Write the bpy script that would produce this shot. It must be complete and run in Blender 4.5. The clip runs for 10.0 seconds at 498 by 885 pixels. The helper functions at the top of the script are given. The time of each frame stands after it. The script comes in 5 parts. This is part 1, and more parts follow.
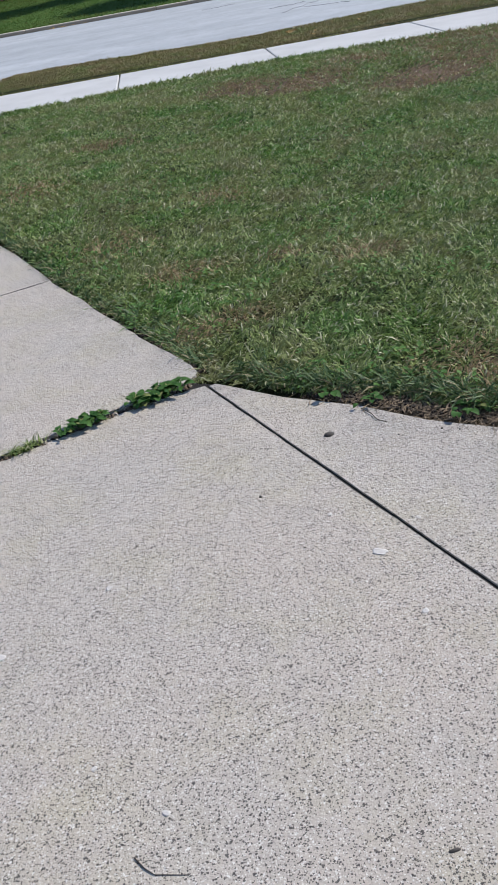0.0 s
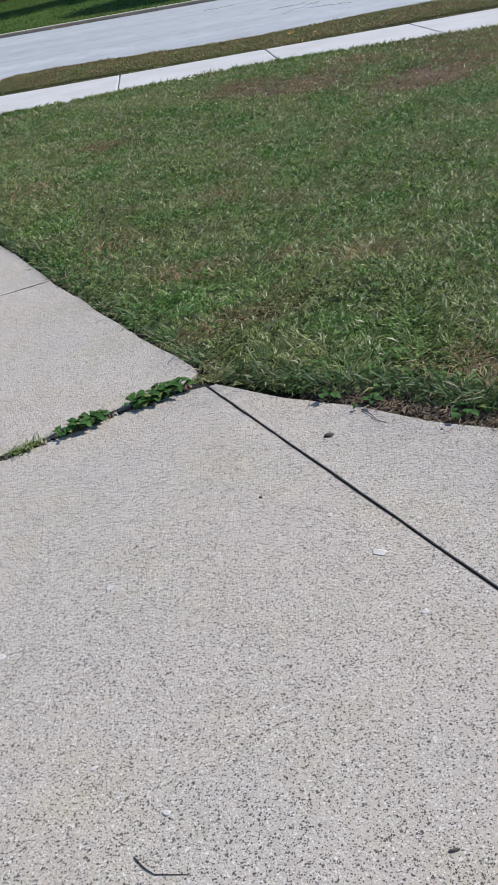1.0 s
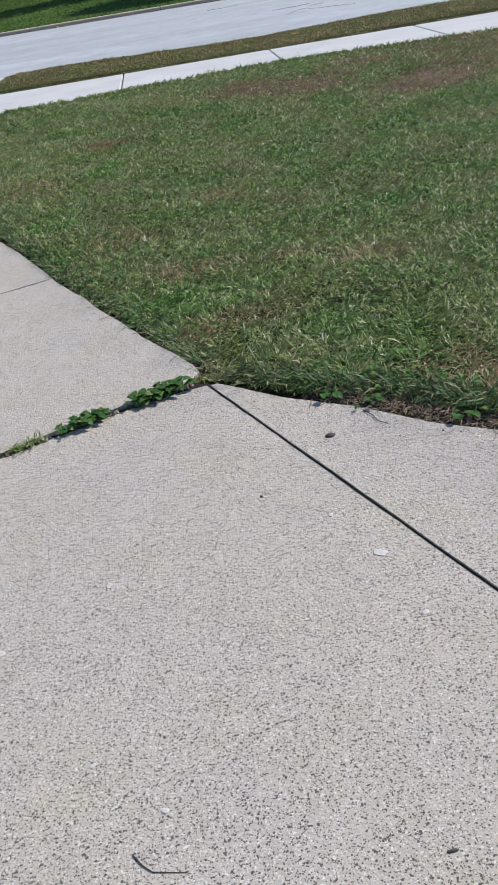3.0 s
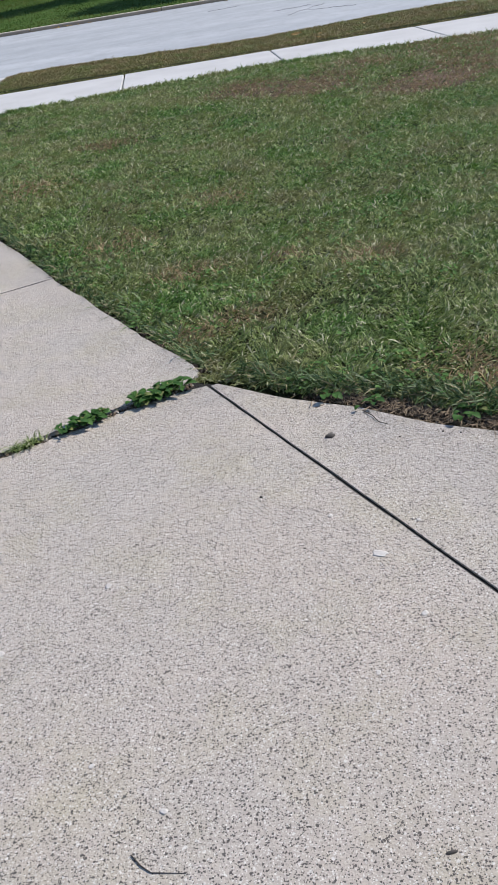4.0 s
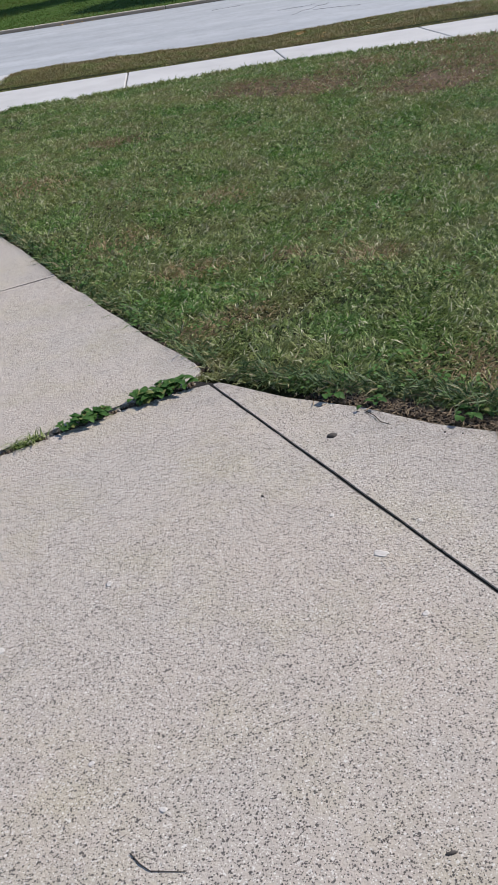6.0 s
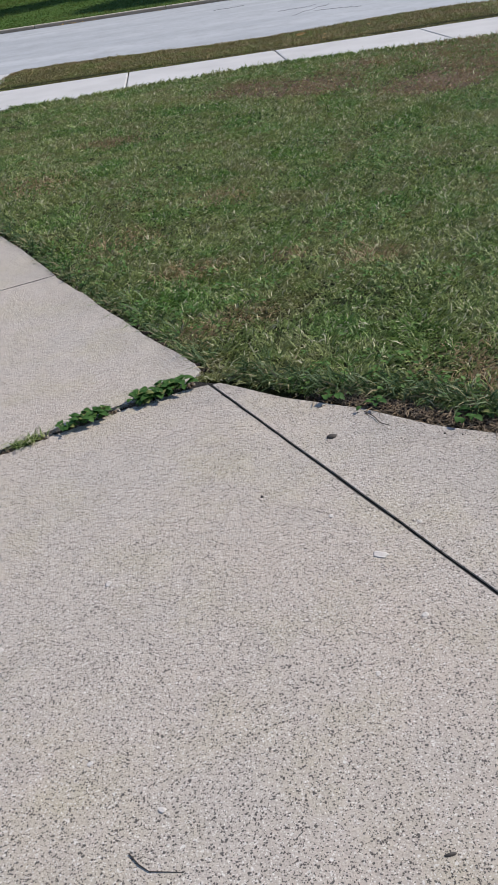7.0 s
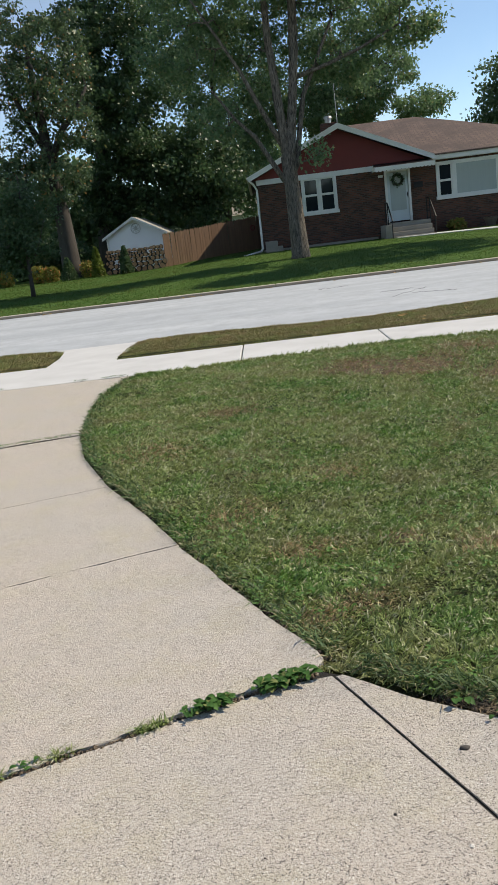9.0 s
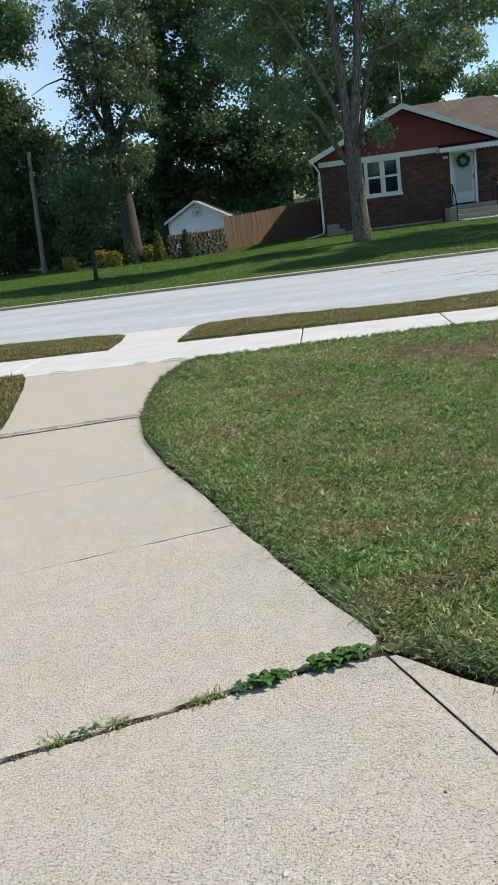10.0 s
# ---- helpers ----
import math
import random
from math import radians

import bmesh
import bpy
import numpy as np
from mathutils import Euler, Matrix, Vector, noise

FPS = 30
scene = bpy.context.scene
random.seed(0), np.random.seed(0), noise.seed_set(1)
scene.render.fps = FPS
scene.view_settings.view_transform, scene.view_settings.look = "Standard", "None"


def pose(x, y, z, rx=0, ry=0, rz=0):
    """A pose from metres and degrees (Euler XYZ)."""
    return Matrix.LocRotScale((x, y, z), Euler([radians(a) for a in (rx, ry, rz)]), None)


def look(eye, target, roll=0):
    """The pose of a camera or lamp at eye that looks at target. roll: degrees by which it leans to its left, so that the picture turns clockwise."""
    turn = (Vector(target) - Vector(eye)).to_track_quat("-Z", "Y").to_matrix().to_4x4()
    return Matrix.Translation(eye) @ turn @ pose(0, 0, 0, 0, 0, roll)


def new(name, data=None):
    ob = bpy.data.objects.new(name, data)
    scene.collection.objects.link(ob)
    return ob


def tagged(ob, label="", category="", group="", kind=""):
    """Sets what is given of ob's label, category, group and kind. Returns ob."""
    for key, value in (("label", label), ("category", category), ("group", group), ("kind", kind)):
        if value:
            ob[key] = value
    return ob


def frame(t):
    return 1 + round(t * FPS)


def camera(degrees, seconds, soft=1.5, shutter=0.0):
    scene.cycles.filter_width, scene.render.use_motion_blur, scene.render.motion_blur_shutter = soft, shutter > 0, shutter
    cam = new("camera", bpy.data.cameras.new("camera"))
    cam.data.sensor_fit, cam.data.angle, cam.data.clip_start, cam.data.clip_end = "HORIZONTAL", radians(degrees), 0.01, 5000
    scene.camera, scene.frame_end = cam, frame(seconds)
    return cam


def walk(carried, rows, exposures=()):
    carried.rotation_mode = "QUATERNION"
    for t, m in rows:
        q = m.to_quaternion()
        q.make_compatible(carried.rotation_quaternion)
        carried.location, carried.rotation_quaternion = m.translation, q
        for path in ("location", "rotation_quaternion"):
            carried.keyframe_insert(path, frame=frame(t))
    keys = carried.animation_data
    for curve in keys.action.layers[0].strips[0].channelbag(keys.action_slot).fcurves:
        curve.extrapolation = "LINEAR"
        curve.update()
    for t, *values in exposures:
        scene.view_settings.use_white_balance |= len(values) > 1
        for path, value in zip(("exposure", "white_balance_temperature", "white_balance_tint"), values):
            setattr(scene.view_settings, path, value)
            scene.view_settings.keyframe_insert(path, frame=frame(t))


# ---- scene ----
cam = camera(33.2, 10.0, soft=1.15)
PATH = [
    (0, (-0.11, 0.179, 1.139), (-0.073, 1.894, 0.111), -10.1),
    (0.5, (-0.109, 0.177, 1.14), (-0.072, 1.893, 0.113), -10.1),
    (1, (-0.113, 0.177, 1.14), (-0.073, 1.893, 0.113), -9.9),
    (1.5, (-0.121, 0.177, 1.136), (-0.082, 1.892, 0.107), -9.8),
    (2, (-0.115, 0.178, 1.137), (-0.076, 1.894, 0.111), -9.7),
    (2.5, (-0.117, 0.176, 1.139), (-0.077, 1.892, 0.112), -9.5),
    (4, (-0.117, 0.177, 1.137), (-0.076, 1.894, 0.112), -9.2),
    (4.5, (-0.119, 0.178, 1.137), (-0.077, 1.894, 0.11), -9.1),
    (5, (-0.124, 0.179, 1.136), (-0.082, 1.895, 0.11), -9.0),
    (5.5, (-0.12, 0.178, 1.136), (-0.08, 1.894, 0.11), -8.9),
    (7, (-0.124, 0.179, 1.136), (-0.08, 1.896, 0.11), -8.4),
    (7.2, (-0.123, 0.176, 1.14), (-0.079, 1.899, 0.127), -8.2),
    (7.3, (-0.127, 0.179, 1.138), (-0.084, 1.913, 0.142), -7.8),
    (7.4, (-0.122, 0.18, 1.138), (-0.099, 1.925, 0.162), -8.4),
    (7.5, (-0.12, 0.182, 1.135), (-0.119, 1.939, 0.181), -8.7),
    (7.6, (-0.126, 0.183, 1.144), (-0.141, 1.953, 0.214), -8.7),
    (7.7, (-0.128, 0.18, 1.159), (-0.158, 1.972, 0.272), -8.9),
    (7.8, (-0.145, 0.172, 1.182), (-0.181, 1.994, 0.359), -8.7),
    (8, (-0.173, 0.177, 1.213), (-0.226, 2.052, 0.519), -8.4),
    (8.2, (-0.201, 0.161, 1.292), (-0.266, 2.093, 0.777), -7.3),
    (8.3, (-0.224, 0.148, 1.309), (-0.305, 2.085, 0.817), -6.7),
    (8.5, (-0.232, 0.154, 1.308), (-0.314, 2.095, 0.831), -6.9),
    (9, (-0.227, 0.172, 1.311), (-0.311, 2.113, 0.835), -7.0),
    (9.5, (-0.224, 0.148, 1.308), (-0.317, 2.086, 0.825), -7.1),
    (10, (-0.22, 0.139, 1.306), (-0.447, 2.064, 0.811), -7.3),
]
EXPOSURES = [(0, 0.15, 6530, 10), (2.5, 0.17, 6530, 10), (4.0, 0.19, 6680, 11), (5.5, 0.14, 6830, 12), (7.5, 0.03, 6880, 12), (8.0, 0.08, 6980, 11), (8.4, 0.18, 7500, 10), (9.0, 0.27, 7680, 8), (9.5, 0.32, 7580, 6), (10, 0.42, 7250, 5)]
walk(cam, [(t, look(eye, target, roll)) for t, eye, target, roll in PATH], EXPOSURES)

# ---- light ----
TO_SUN = Vector((0.9, 0.28, 0.95)).normalized()
world = bpy.data.worlds.new("sky")
scene.world = world
world.use_nodes = True
wn = world.node_tree
sky = wn.nodes.new("ShaderNodeTexSky")
sky.sky_type, sky.sun_disc = "NISHITA", False
sky.sun_elevation, sky.sun_rotation = math.asin(TO_SUN.z), math.atan2(TO_SUN.x, TO_SUN.y)
cloud = wn.nodes.new("ShaderNodeTexNoise")
cloud.inputs["Scale"].default_value, cloud.inputs["Detail"].default_value = 2.6, 6.0
thin = wn.nodes.new("ShaderNodeMapRange")
thin.inputs["From Min"].default_value, thin.inputs["From Max"].default_value, thin.inputs["To Max"].default_value = 0.46, 0.8, 0.28
veil = wn.nodes.new("ShaderNodeMix")
veil.data_type = "RGBA"
veil.inputs[7].default_value = (6.6, 6.9, 7.4, 1.0)
coords = wn.nodes.new("ShaderNodeTexCoord")
wn.links.new(coords.outputs["Generated"], cloud.inputs["Vector"])
wn.links.new(cloud.outputs["Fac"], thin.inputs["Value"])
wn.links.new(thin.outputs["Result"], veil.inputs[0])
wn.links.new(sky.outputs[0], veil.inputs[6])
wn.links.new(veil.outputs[2], wn.nodes["Background"].inputs[0])
wn.nodes["Background"].inputs[1].default_value = 0.145
sky.air_density, sky.dust_density, sky.ozone_density = 0.8, 0.0, 4.5
sun = new("sun", bpy.data.lights.new("sun", "SUN"))
sun.data.energy, sun.data.angle, sun.data.color = 3.95, radians(0.6), (1.0, 0.95, 0.88)
sun.matrix_world = look(TO_SUN * 60, (0, 0, 0))


# ---- materials ----
class Nodes:
    """A small builder for node materials; positions are world metres."""

    def __init__(self, name, rough=0.8, metal=0.0, spec=0.5):
        self.m = bpy.data.materials.new(name)
        self.m.use_nodes = True
        self.t = self.m.node_tree
        self.b = self.t.nodes["Principled BSDF"]
        self.b.inputs["Roughness"].default_value = rough
        self.b.inputs["Metallic"].default_value = metal
        self.b.inputs["Specular IOR Level"].default_value = spec
        self.geo = self.t.nodes.new("ShaderNodeNewGeometry")
        self.pos = self.geo.outputs["Position"]

    def put(self, a, b):
        if isinstance(a, (int, float, tuple)):
            b.default_value = a
        else:
            self.t.links.new(a, b)

    def noise(self, scale, detail=3.0, rough=0.55, vec=None):
        n = self.t.nodes.new("ShaderNodeTexNoise")
        n.inputs["Scale"].default_value, n.inputs["Detail"].default_value, n.inputs["Roughness"].default_value = scale, detail, rough
        self.put(vec or self.pos, n.inputs["Vector"])
        return n.outputs["Fac"]

    def scaled(self, v):
        n = self.t.nodes.new("ShaderNodeMapping")
        n.inputs["Scale"].default_value = v
        self.put(self.pos, n.inputs["Vector"])
        return n.outputs[0]

    def voronoi(self, scale, vec=None):
        n = self.t.nodes.new("ShaderNodeTexVoronoi")
        n.inputs["Scale"].default_value = scale
        self.put(vec or self.pos, n.inputs["Vector"])
        s = self.t.nodes.new("ShaderNodeSeparateColor")
        self.put(n.outputs["Color"], s.inputs[0])
        return n.outputs["Distance"], s.outputs[0], s.outputs[1]

    def math(self, op, a, b=0.0, clamp=False):
        n = self.t.nodes.new("ShaderNodeMath")
        n.operation, n.use_clamp = op, clamp
        self.put(a, n.inputs[0]), self.put(b, n.inputs[1])
        return n.outputs[0]

    def step(self, a, lo, hi):
        n = self.t.nodes.new("ShaderNodeMapRange")
        self.put(a, n.inputs["Value"])
        n.inputs["From Min"].default_value, n.inputs["From Max"].default_value = lo, hi
        return n.outputs["Result"]

    def mix(self, fac, a, b):
        n = self.t.nodes.new("ShaderNodeMix")
        n.data_type = "RGBA"
        self.put(fac, n.inputs[0])
        for v, k in ((a, 6), (b, 7)):
            self.put((*v, 1.0) if isinstance(v, tuple) and len(v) == 3 else v, n.inputs[k])
        return n.outputs[2]

    def island(self):
        return self.geo.outputs["Random Per Island"]

    def rand(self):
        return self.t.nodes.new("ShaderNodeObjectInfo").outputs["Random"]

    def near(self, x, y, r, soft):
        """1 within r of a place on the ground, fading over soft."""
        d = self.t.nodes.new("ShaderNodeVectorMath")
        d.operation = "DISTANCE"
        flat = self.t.nodes.new("ShaderNodeVectorMath")
        flat.operation = "MULTIPLY"
        self.put(self.pos, flat.inputs[0])
        flat.inputs[1].default_value = (1, 1, 0)
        self.put(flat.outputs[0], d.inputs[0])
        d.inputs[1].default_value = (x, y, 0)
        return self.step(d.outputs["Value"], r + soft, r)

    def out(self, colour, bump=None, strength=0.3, dist=0.01):
        self.put((*colour, 1.0) if isinstance(colour, tuple) else colour, self.b.inputs["Base Color"])
        if bump is not None:
            n = self.t.nodes.new("ShaderNodeBump")
            n.inputs["Strength"].default_value, n.inputs["Distance"].default_value = strength, dist
            self.put(bump, n.inputs["Height"])
            self.put(n.outputs[0], self.b.inputs["Normal"])
        return self.m


def plain(name, a, b, scale=6.0, rough=0.7, metal=0.0, fine=60.0, strength=0.2, stretch=(1, 1, 1), vary=0.0):
    """Two tones mixed by coarse and fine noise, with fine relief."""
    k = Nodes(name, rough, metal)
    vec = k.scaled(stretch)
    big, small = k.noise(scale, 4.0, vec=vec), k.noise(fine, 3.0, vec=vec)
    f = k.math("ADD", k.math("MULTIPLY", k.step(big, 0.3, 0.7), 0.65), k.math("MULTIPLY", k.step(small, 0.3, 0.7), 0.35))
    c = k.mix(f, a, b)
    if vary:
        c = k.mix(k.math("MULTIPLY", k.rand(), vary), c, tuple(0.45 * v for v in a))
    return k.out(c, small, strength, 0.01)


def aggregate(name, base, warm, dark, rough=0.85, density=1.0, grime=()):
    """Worn concrete with exposed sand, dark grit and pale chips."""
    k = Nodes(name, rough, spec=0.12)
    stain = k.step(k.noise(1.1, 4.0), 0.35, 0.68)
    mottle = k.step(k.noise(9.0, 4.0, 0.65), 0.3, 0.7)
    sand = k.noise(420.0, 2.0)
    c = k.mix(stain, base, warm)
    c = k.mix(k.math("MULTIPLY", k.step(k.noise(3.4, 5.0, 0.7), 0.47, 0.68), 0.75), c, tuple(v * f for v, f in zip(base, (0.98, 0.97, 0.80))))
    c = k.mix(k.math("MULTIPLY", k.step(k.noise(2.3, 5.0, 0.7, k.scaled((1, 1.2, 1))), 0.54, 0.74), 0.45), c, tuple(v * f for v, f in zip(base, (0.8, 0.86, 0.91))))
    c = k.mix(k.math("MULTIPLY", mottle, 0.35), c, tuple(0.78 * v for v in base))
    c = k.mix(k.math("MULTIPLY", k.step(sand, 0.4, 0.75), 0.34), c, tuple(0.66 * v for v in warm))
    for x, y, r, soft in grime:
        f = k.math("MULTIPLY", k.near(x, y, r, soft), k.step(k.noise(16.0, 5.0, 0.7), 0.35, 0.65))
        c = k.mix(k.math("MULTIPLY", f, 0.6), c, (0.30, 0.285, 0.265))
    for scale, part_dark, part_pale, size in ((430.0, 0.15, 0.87, 0.60), (245.0, 0.16, 0.93, 0.52), (140.0, 0.05, 0.965, 0.40)):
        warp = k.t.nodes.new("ShaderNodeVectorMath")
        warp.operation = "MULTIPLY_ADD"
        n = k.t.nodes.new("ShaderNodeTexNoise")
        n.inputs["Scale"].default_value = scale * 1.2
        k.put(k.pos, n.inputs["Vector"])
        k.put(n.outputs["Color"], warp.inputs[0])
        warp.inputs[1].default_value = (1.1 / scale,) * 3
        k.put(k.pos, warp.inputs[2])
        d, r, g = k.voronoi(scale, warp.outputs[0])
        spot = k.step(d, size, size - 0.1)
        is_dark = k.math("MULTIPLY", k.math("LESS_THAN", r, part_dark * density), spot)
        is_pale = k.math("MULTIPLY", k.math("GREATER_THAN", r, part_pale), spot)
        tone = k.mix(g, dark, tuple(1.9 * v for v in dark))
        c = k.mix(k.math("MULTIPLY", is_dark, 0.9), c, tone)
        c = k.mix(k.math("MULTIPLY", is_pale, 0.8), c, (0.70, 0.68, 0.64))
    return k.out(c, k.math("ADD", k.noise(130.0, 4.0, 0.7), k.math("MULTIPLY", k.noise(14.0), 0.5)), 0.55, 0.008)


CONCRETE = aggregate("worn_concrete", (0.508, 0.466, 0.418), (0.555, 0.482, 0.412), (0.05, 0.047, 0.046), grime=(
    (-0.22, 2.7, 0.03, 0.16), (-0.36, 2.98, 0.04, 0.2), (-0.56, 3.35, 0.05, 0.2), (-0.75, 3.8, 0.03, 0.18), (-1.1, 4.5, 0.03, 0.2), (-1.7, 6.3, 0.03, 0.25),
    (0.3, 2.05, 0.03, 0.2), (0.55, 1.85, 0.05, 0.22), (0.85, 1.6, 0.05, 0.2), (-0.15, 2.4, 0.02, 0.1), (-0.3, 2.36, 0.01, 0.07)))
k = Nodes("pale_concrete", 0.95, spec=0.08)
PAVING = k.out(k.mix(k.step(k.noise(2.0, 4.0), 0.35, 0.7), (0.57, 0.57, 0.565), (0.50, 0.50, 0.495)), k.noise(160.0), 0.15, 0.004)
k = Nodes("road_surface", 0.95, spec=0.08)
streak = k.noise(1.0, 5.0, 0.6, k.scaled((0.16, 1.1, 1)))
c = k.mix(k.step(streak, 0.35, 0.68), (0.39, 0.415, 0.44), (0.48, 0.505, 0.53))
c = k.mix(k.math("MULTIPLY", k.step(k.noise(2.2, 7.0, 0.75), 0.42, 0.7), 0.55), c, (0.30, 0.315, 0.33))
ROAD = k.out(c, k.noise(90.0), 0.2, 0.005)
# one kerb concrete in two tones: shaded face and sunlit top, put into the colour
CURB_SHADED_FACE = plain("kerb_face_shaded", (0.42, 0.34, 0.25), (0.28, 0.22, 0.16), 2.5, 0.85)
CURB_LIT_TOP = plain("kerb_top_lit", (0.58, 0.52, 0.42), (0.42, 0.37, 0.29), 2.5, 0.85)
# soil, darkened further to carry the shade below overhanging grass
SOIL = plain("soil", (0.032, 0.025, 0.02), (0.085, 0.064, 0.048), 20.0, 0.95, fine=140.0, strength=0.9)
JOINT = plain("joint_filler", (0.012, 0.011, 0.01), (0.028, 0.025, 0.022), 30.0, 0.95, fine=200.0, strength=0.8)


GAP_SOIL = plain("joint_soil", (0.10, 0.07, 0.048), (0.20, 0.15, 0.105), 40.0, 0.95, fine=200.0, strength=0.8)
GRIT = plain("joint_grit", (0.52, 0.46, 0.4), (0.36, 0.31, 0.27), 60.0, 0.9)


DRY = ((1.04, 7.66, 0.24, 0.3), (0.62, 7.95, 0.2, 0.35), (1.3, 7.95, 0.1, 0.3), (1.8, 7.02, 0.22, 0.3), (2.12, 7.2, 0.26, 0.25), (2.5, 7.6, 0.2, 0.5), (2.7, 8.5, 0.3, 0.6), (1.7, 8.4, 0.1, 0.4),
       (-0.17, 3.52, 0.05, 0.17), (-0.17, 2.88, 0.04, 0.13), (0.0, 2.95, 0.03, 0.13), (0.62, 2.26, 0.08, 0.16), (0.24, 3.55, 0.03, 0.11), (0.56, 3.4, 0.04, 0.14), (0.07, 4.65, 0.04, 0.2), (-0.47, 4.1, 0.05, 0.22), (-1.1, 5.5, 0.1, 0.3), (-0.6, 6.6, 0.05, 0.3))
BARE_SPOTS = DRY[:2] + DRY[3:5] + ((0.66, 2.22, 0.02, 0.07), (0.25, 3.55, 0.02, 0.06))


def turf(name):
    """Thatch below the blades: green-brown, with the lawn's dry patches."""
    k = Nodes(name, 0.95, spec=0.1)
    c = k.mix(k.step(k.noise(1.3, 4.0), 0.35, 0.65), (0.022, 0.036, 0.011), (0.048, 0.047, 0.021))
    c = k.mix(k.math("MULTIPLY", k.step(k.noise(45.0, 3.0), 0.4, 0.7), 0.6), c, (0.03, 0.026, 0.014))
    apart = k.t.nodes.new("ShaderNodeSeparateXYZ")
    k.put(k.pos, apart.inputs[0])
    c = k.mix(k.step(apart.outputs[1], 21.5, 21.7), c, k.mix(k.noise(5.0, 4.0), (0.05, 0.105, 0.024), (0.085, 0.145, 0.036)))
    for x, y, r, soft in BARE_SPOTS:
        f = k.math("MULTIPLY", k.near(x, y, r, soft), k.step(k.noise(9.0, 4.0), 0.3, 0.55))
        c = k.mix(f, c, k.mix(k.noise(30.0, 3.0), (0.09, 0.062, 0.046), (0.21, 0.148, 0.108)))
    return k.out(c, k.noise(60.0, 3.0), 0.8, 0.02)


TURF = turf("turf")


def blade_mat(name, greens, dry, dry_sheen_part, patches=(), blotch=0.8, rough=0.5, spec=0.25, through_light=0.33, lush=None, straw=None):
    k = Nodes(name, rough, spec=spec)
    c = k.mix(k.island(), greens[0], greens[1])
    c = k.mix(k.math("MULTIPLY", k.step(k.noise(blotch, 4.0, 0.6), 0.42, 0.68), 0.7), c, greens[2])
    if lush:
        c = k.mix(k.math("MULTIPLY", k.step(k.noise(2.1, 5.0, 0.7), 0.46, 0.62), 0.6), c, k.mix(k.island(), lush, tuple(2.2 * v for v in lush)))
    if straw:
        c = k.mix(k.math("MULTIPLY", k.step(k.noise(2.6, 4.0, 0.65), 0.48, 0.66), 0.7), c, k.mix(k.island(), straw, tuple(0.5 * v for v in straw)))
    k2 = k.math("FRACT", k.math("MULTIPLY", k.island(), 37.7))
    # a share of blades takes the dry colour; on the near lawn it doubles as sheen
    c = k.mix(k.math("LESS_THAN", k2, dry_sheen_part), c, dry)
    k3 = k.math("FRACT", k.math("MULTIPLY", k.island(), 91.3))
    for x, y, r, soft in patches:
        f = k.math("MULTIPLY", k.near(x, y, r, soft), k.step(k.noise(7.0, 3.0), 0.25, 0.52))
        bright = 0.95 if y > 6 else 1.2
        c = k.mix(k.math("LESS_THAN", k3, k.math("MULTIPLY", f, 0.9 if y > 6 else 0.6)), c, k.mix(k2, (0.42 * bright, 0.31 * bright, 0.17 * bright), (0.26 * bright, 0.185 * bright, 0.11 * bright)))
    k.b.inputs["Subsurface Weight"].default_value = 0.0
    k.out(c)
    # thin leaves let some light through
    tr = k.t.nodes.new("ShaderNodeBsdfTranslucent")
    mixer = k.t.nodes.new("ShaderNodeMixShader")
    mixer.inputs[0].default_value = through_light
    k.put(c, tr.inputs[0])
    k.put(k.b.outputs[0], mixer.inputs[1]), k.put(tr.outputs[0], mixer.inputs[2])
    k.put(mixer.outputs[0], k.t.nodes["Material Output"].inputs[0])
    return k.m


# palest 8% of blades: sun and sky sheen painted as blade colour
GRASS = blade_mat("grass_blades", ((0.03, 0.085, 0.015), (0.40, 0.485, 0.17), (0.36, 0.38, 0.155)), (0.62, 0.60, 0.40), 0.08, DRY, rough=0.45, spec=0.3, through_light=0.3, lush=(0.055, 0.155, 0.022), straw=(0.40, 0.36, 0.18))
FRINGE = blade_mat("long_blades", ((0.03, 0.075, 0.025), (0.15, 0.23, 0.09), (0.11, 0.16, 0.065)), (0.34, 0.29, 0.17), 0.1, rough=0.48, spec=0.3, through_light=0.25)
VERGE_GRASS = blade_mat("verge_grass", ((0.15, 0.15, 0.052), (0.25, 0.22, 0.085), (0.31, 0.225, 0.115)), (0.40, 0.30, 0.16), 0.14, through_light=0.25, lush=(0.12, 0.18, 0.045))
FAR_GRASS = blade_mat("far_grass", ((0.058, 0.122, 0.028), (0.088, 0.155, 0.038), (0.135, 0.155, 0.05)), (0.17, 0.17, 0.065), 0.03, blotch=0.3, rough=0.9, spec=0.05, through_light=0.35)
WEED = blade_mat("weed_leaves", ((0.03, 0.095, 0.022), (0.09, 0.195, 0.048), (0.062, 0.148, 0.035)), (0.22, 0.25, 0.09), 0.05, rough=0.6, spec=0.2, through_light=0.28)
CLOVER = blade_mat("clover_leaves", ((0.06, 0.16, 0.035), (0.17, 0.31, 0.085), (0.12, 0.23, 0.065)), (0.28, 0.36, 0.17), 0.06, rough=0.55, spec=0.2, through_light=0.3)
LEAF_A = blade_mat("maple_leaves", ((0.085, 0.165, 0.075), (0.205, 0.30, 0.14), (0.145, 0.225, 0.105)), (0.30, 0.29, 0.14), 0.03, rough=0.4, spec=0.45, through_light=0.52)
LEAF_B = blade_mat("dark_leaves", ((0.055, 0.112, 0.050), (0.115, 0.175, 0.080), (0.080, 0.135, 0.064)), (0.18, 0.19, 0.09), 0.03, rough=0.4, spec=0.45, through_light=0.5)
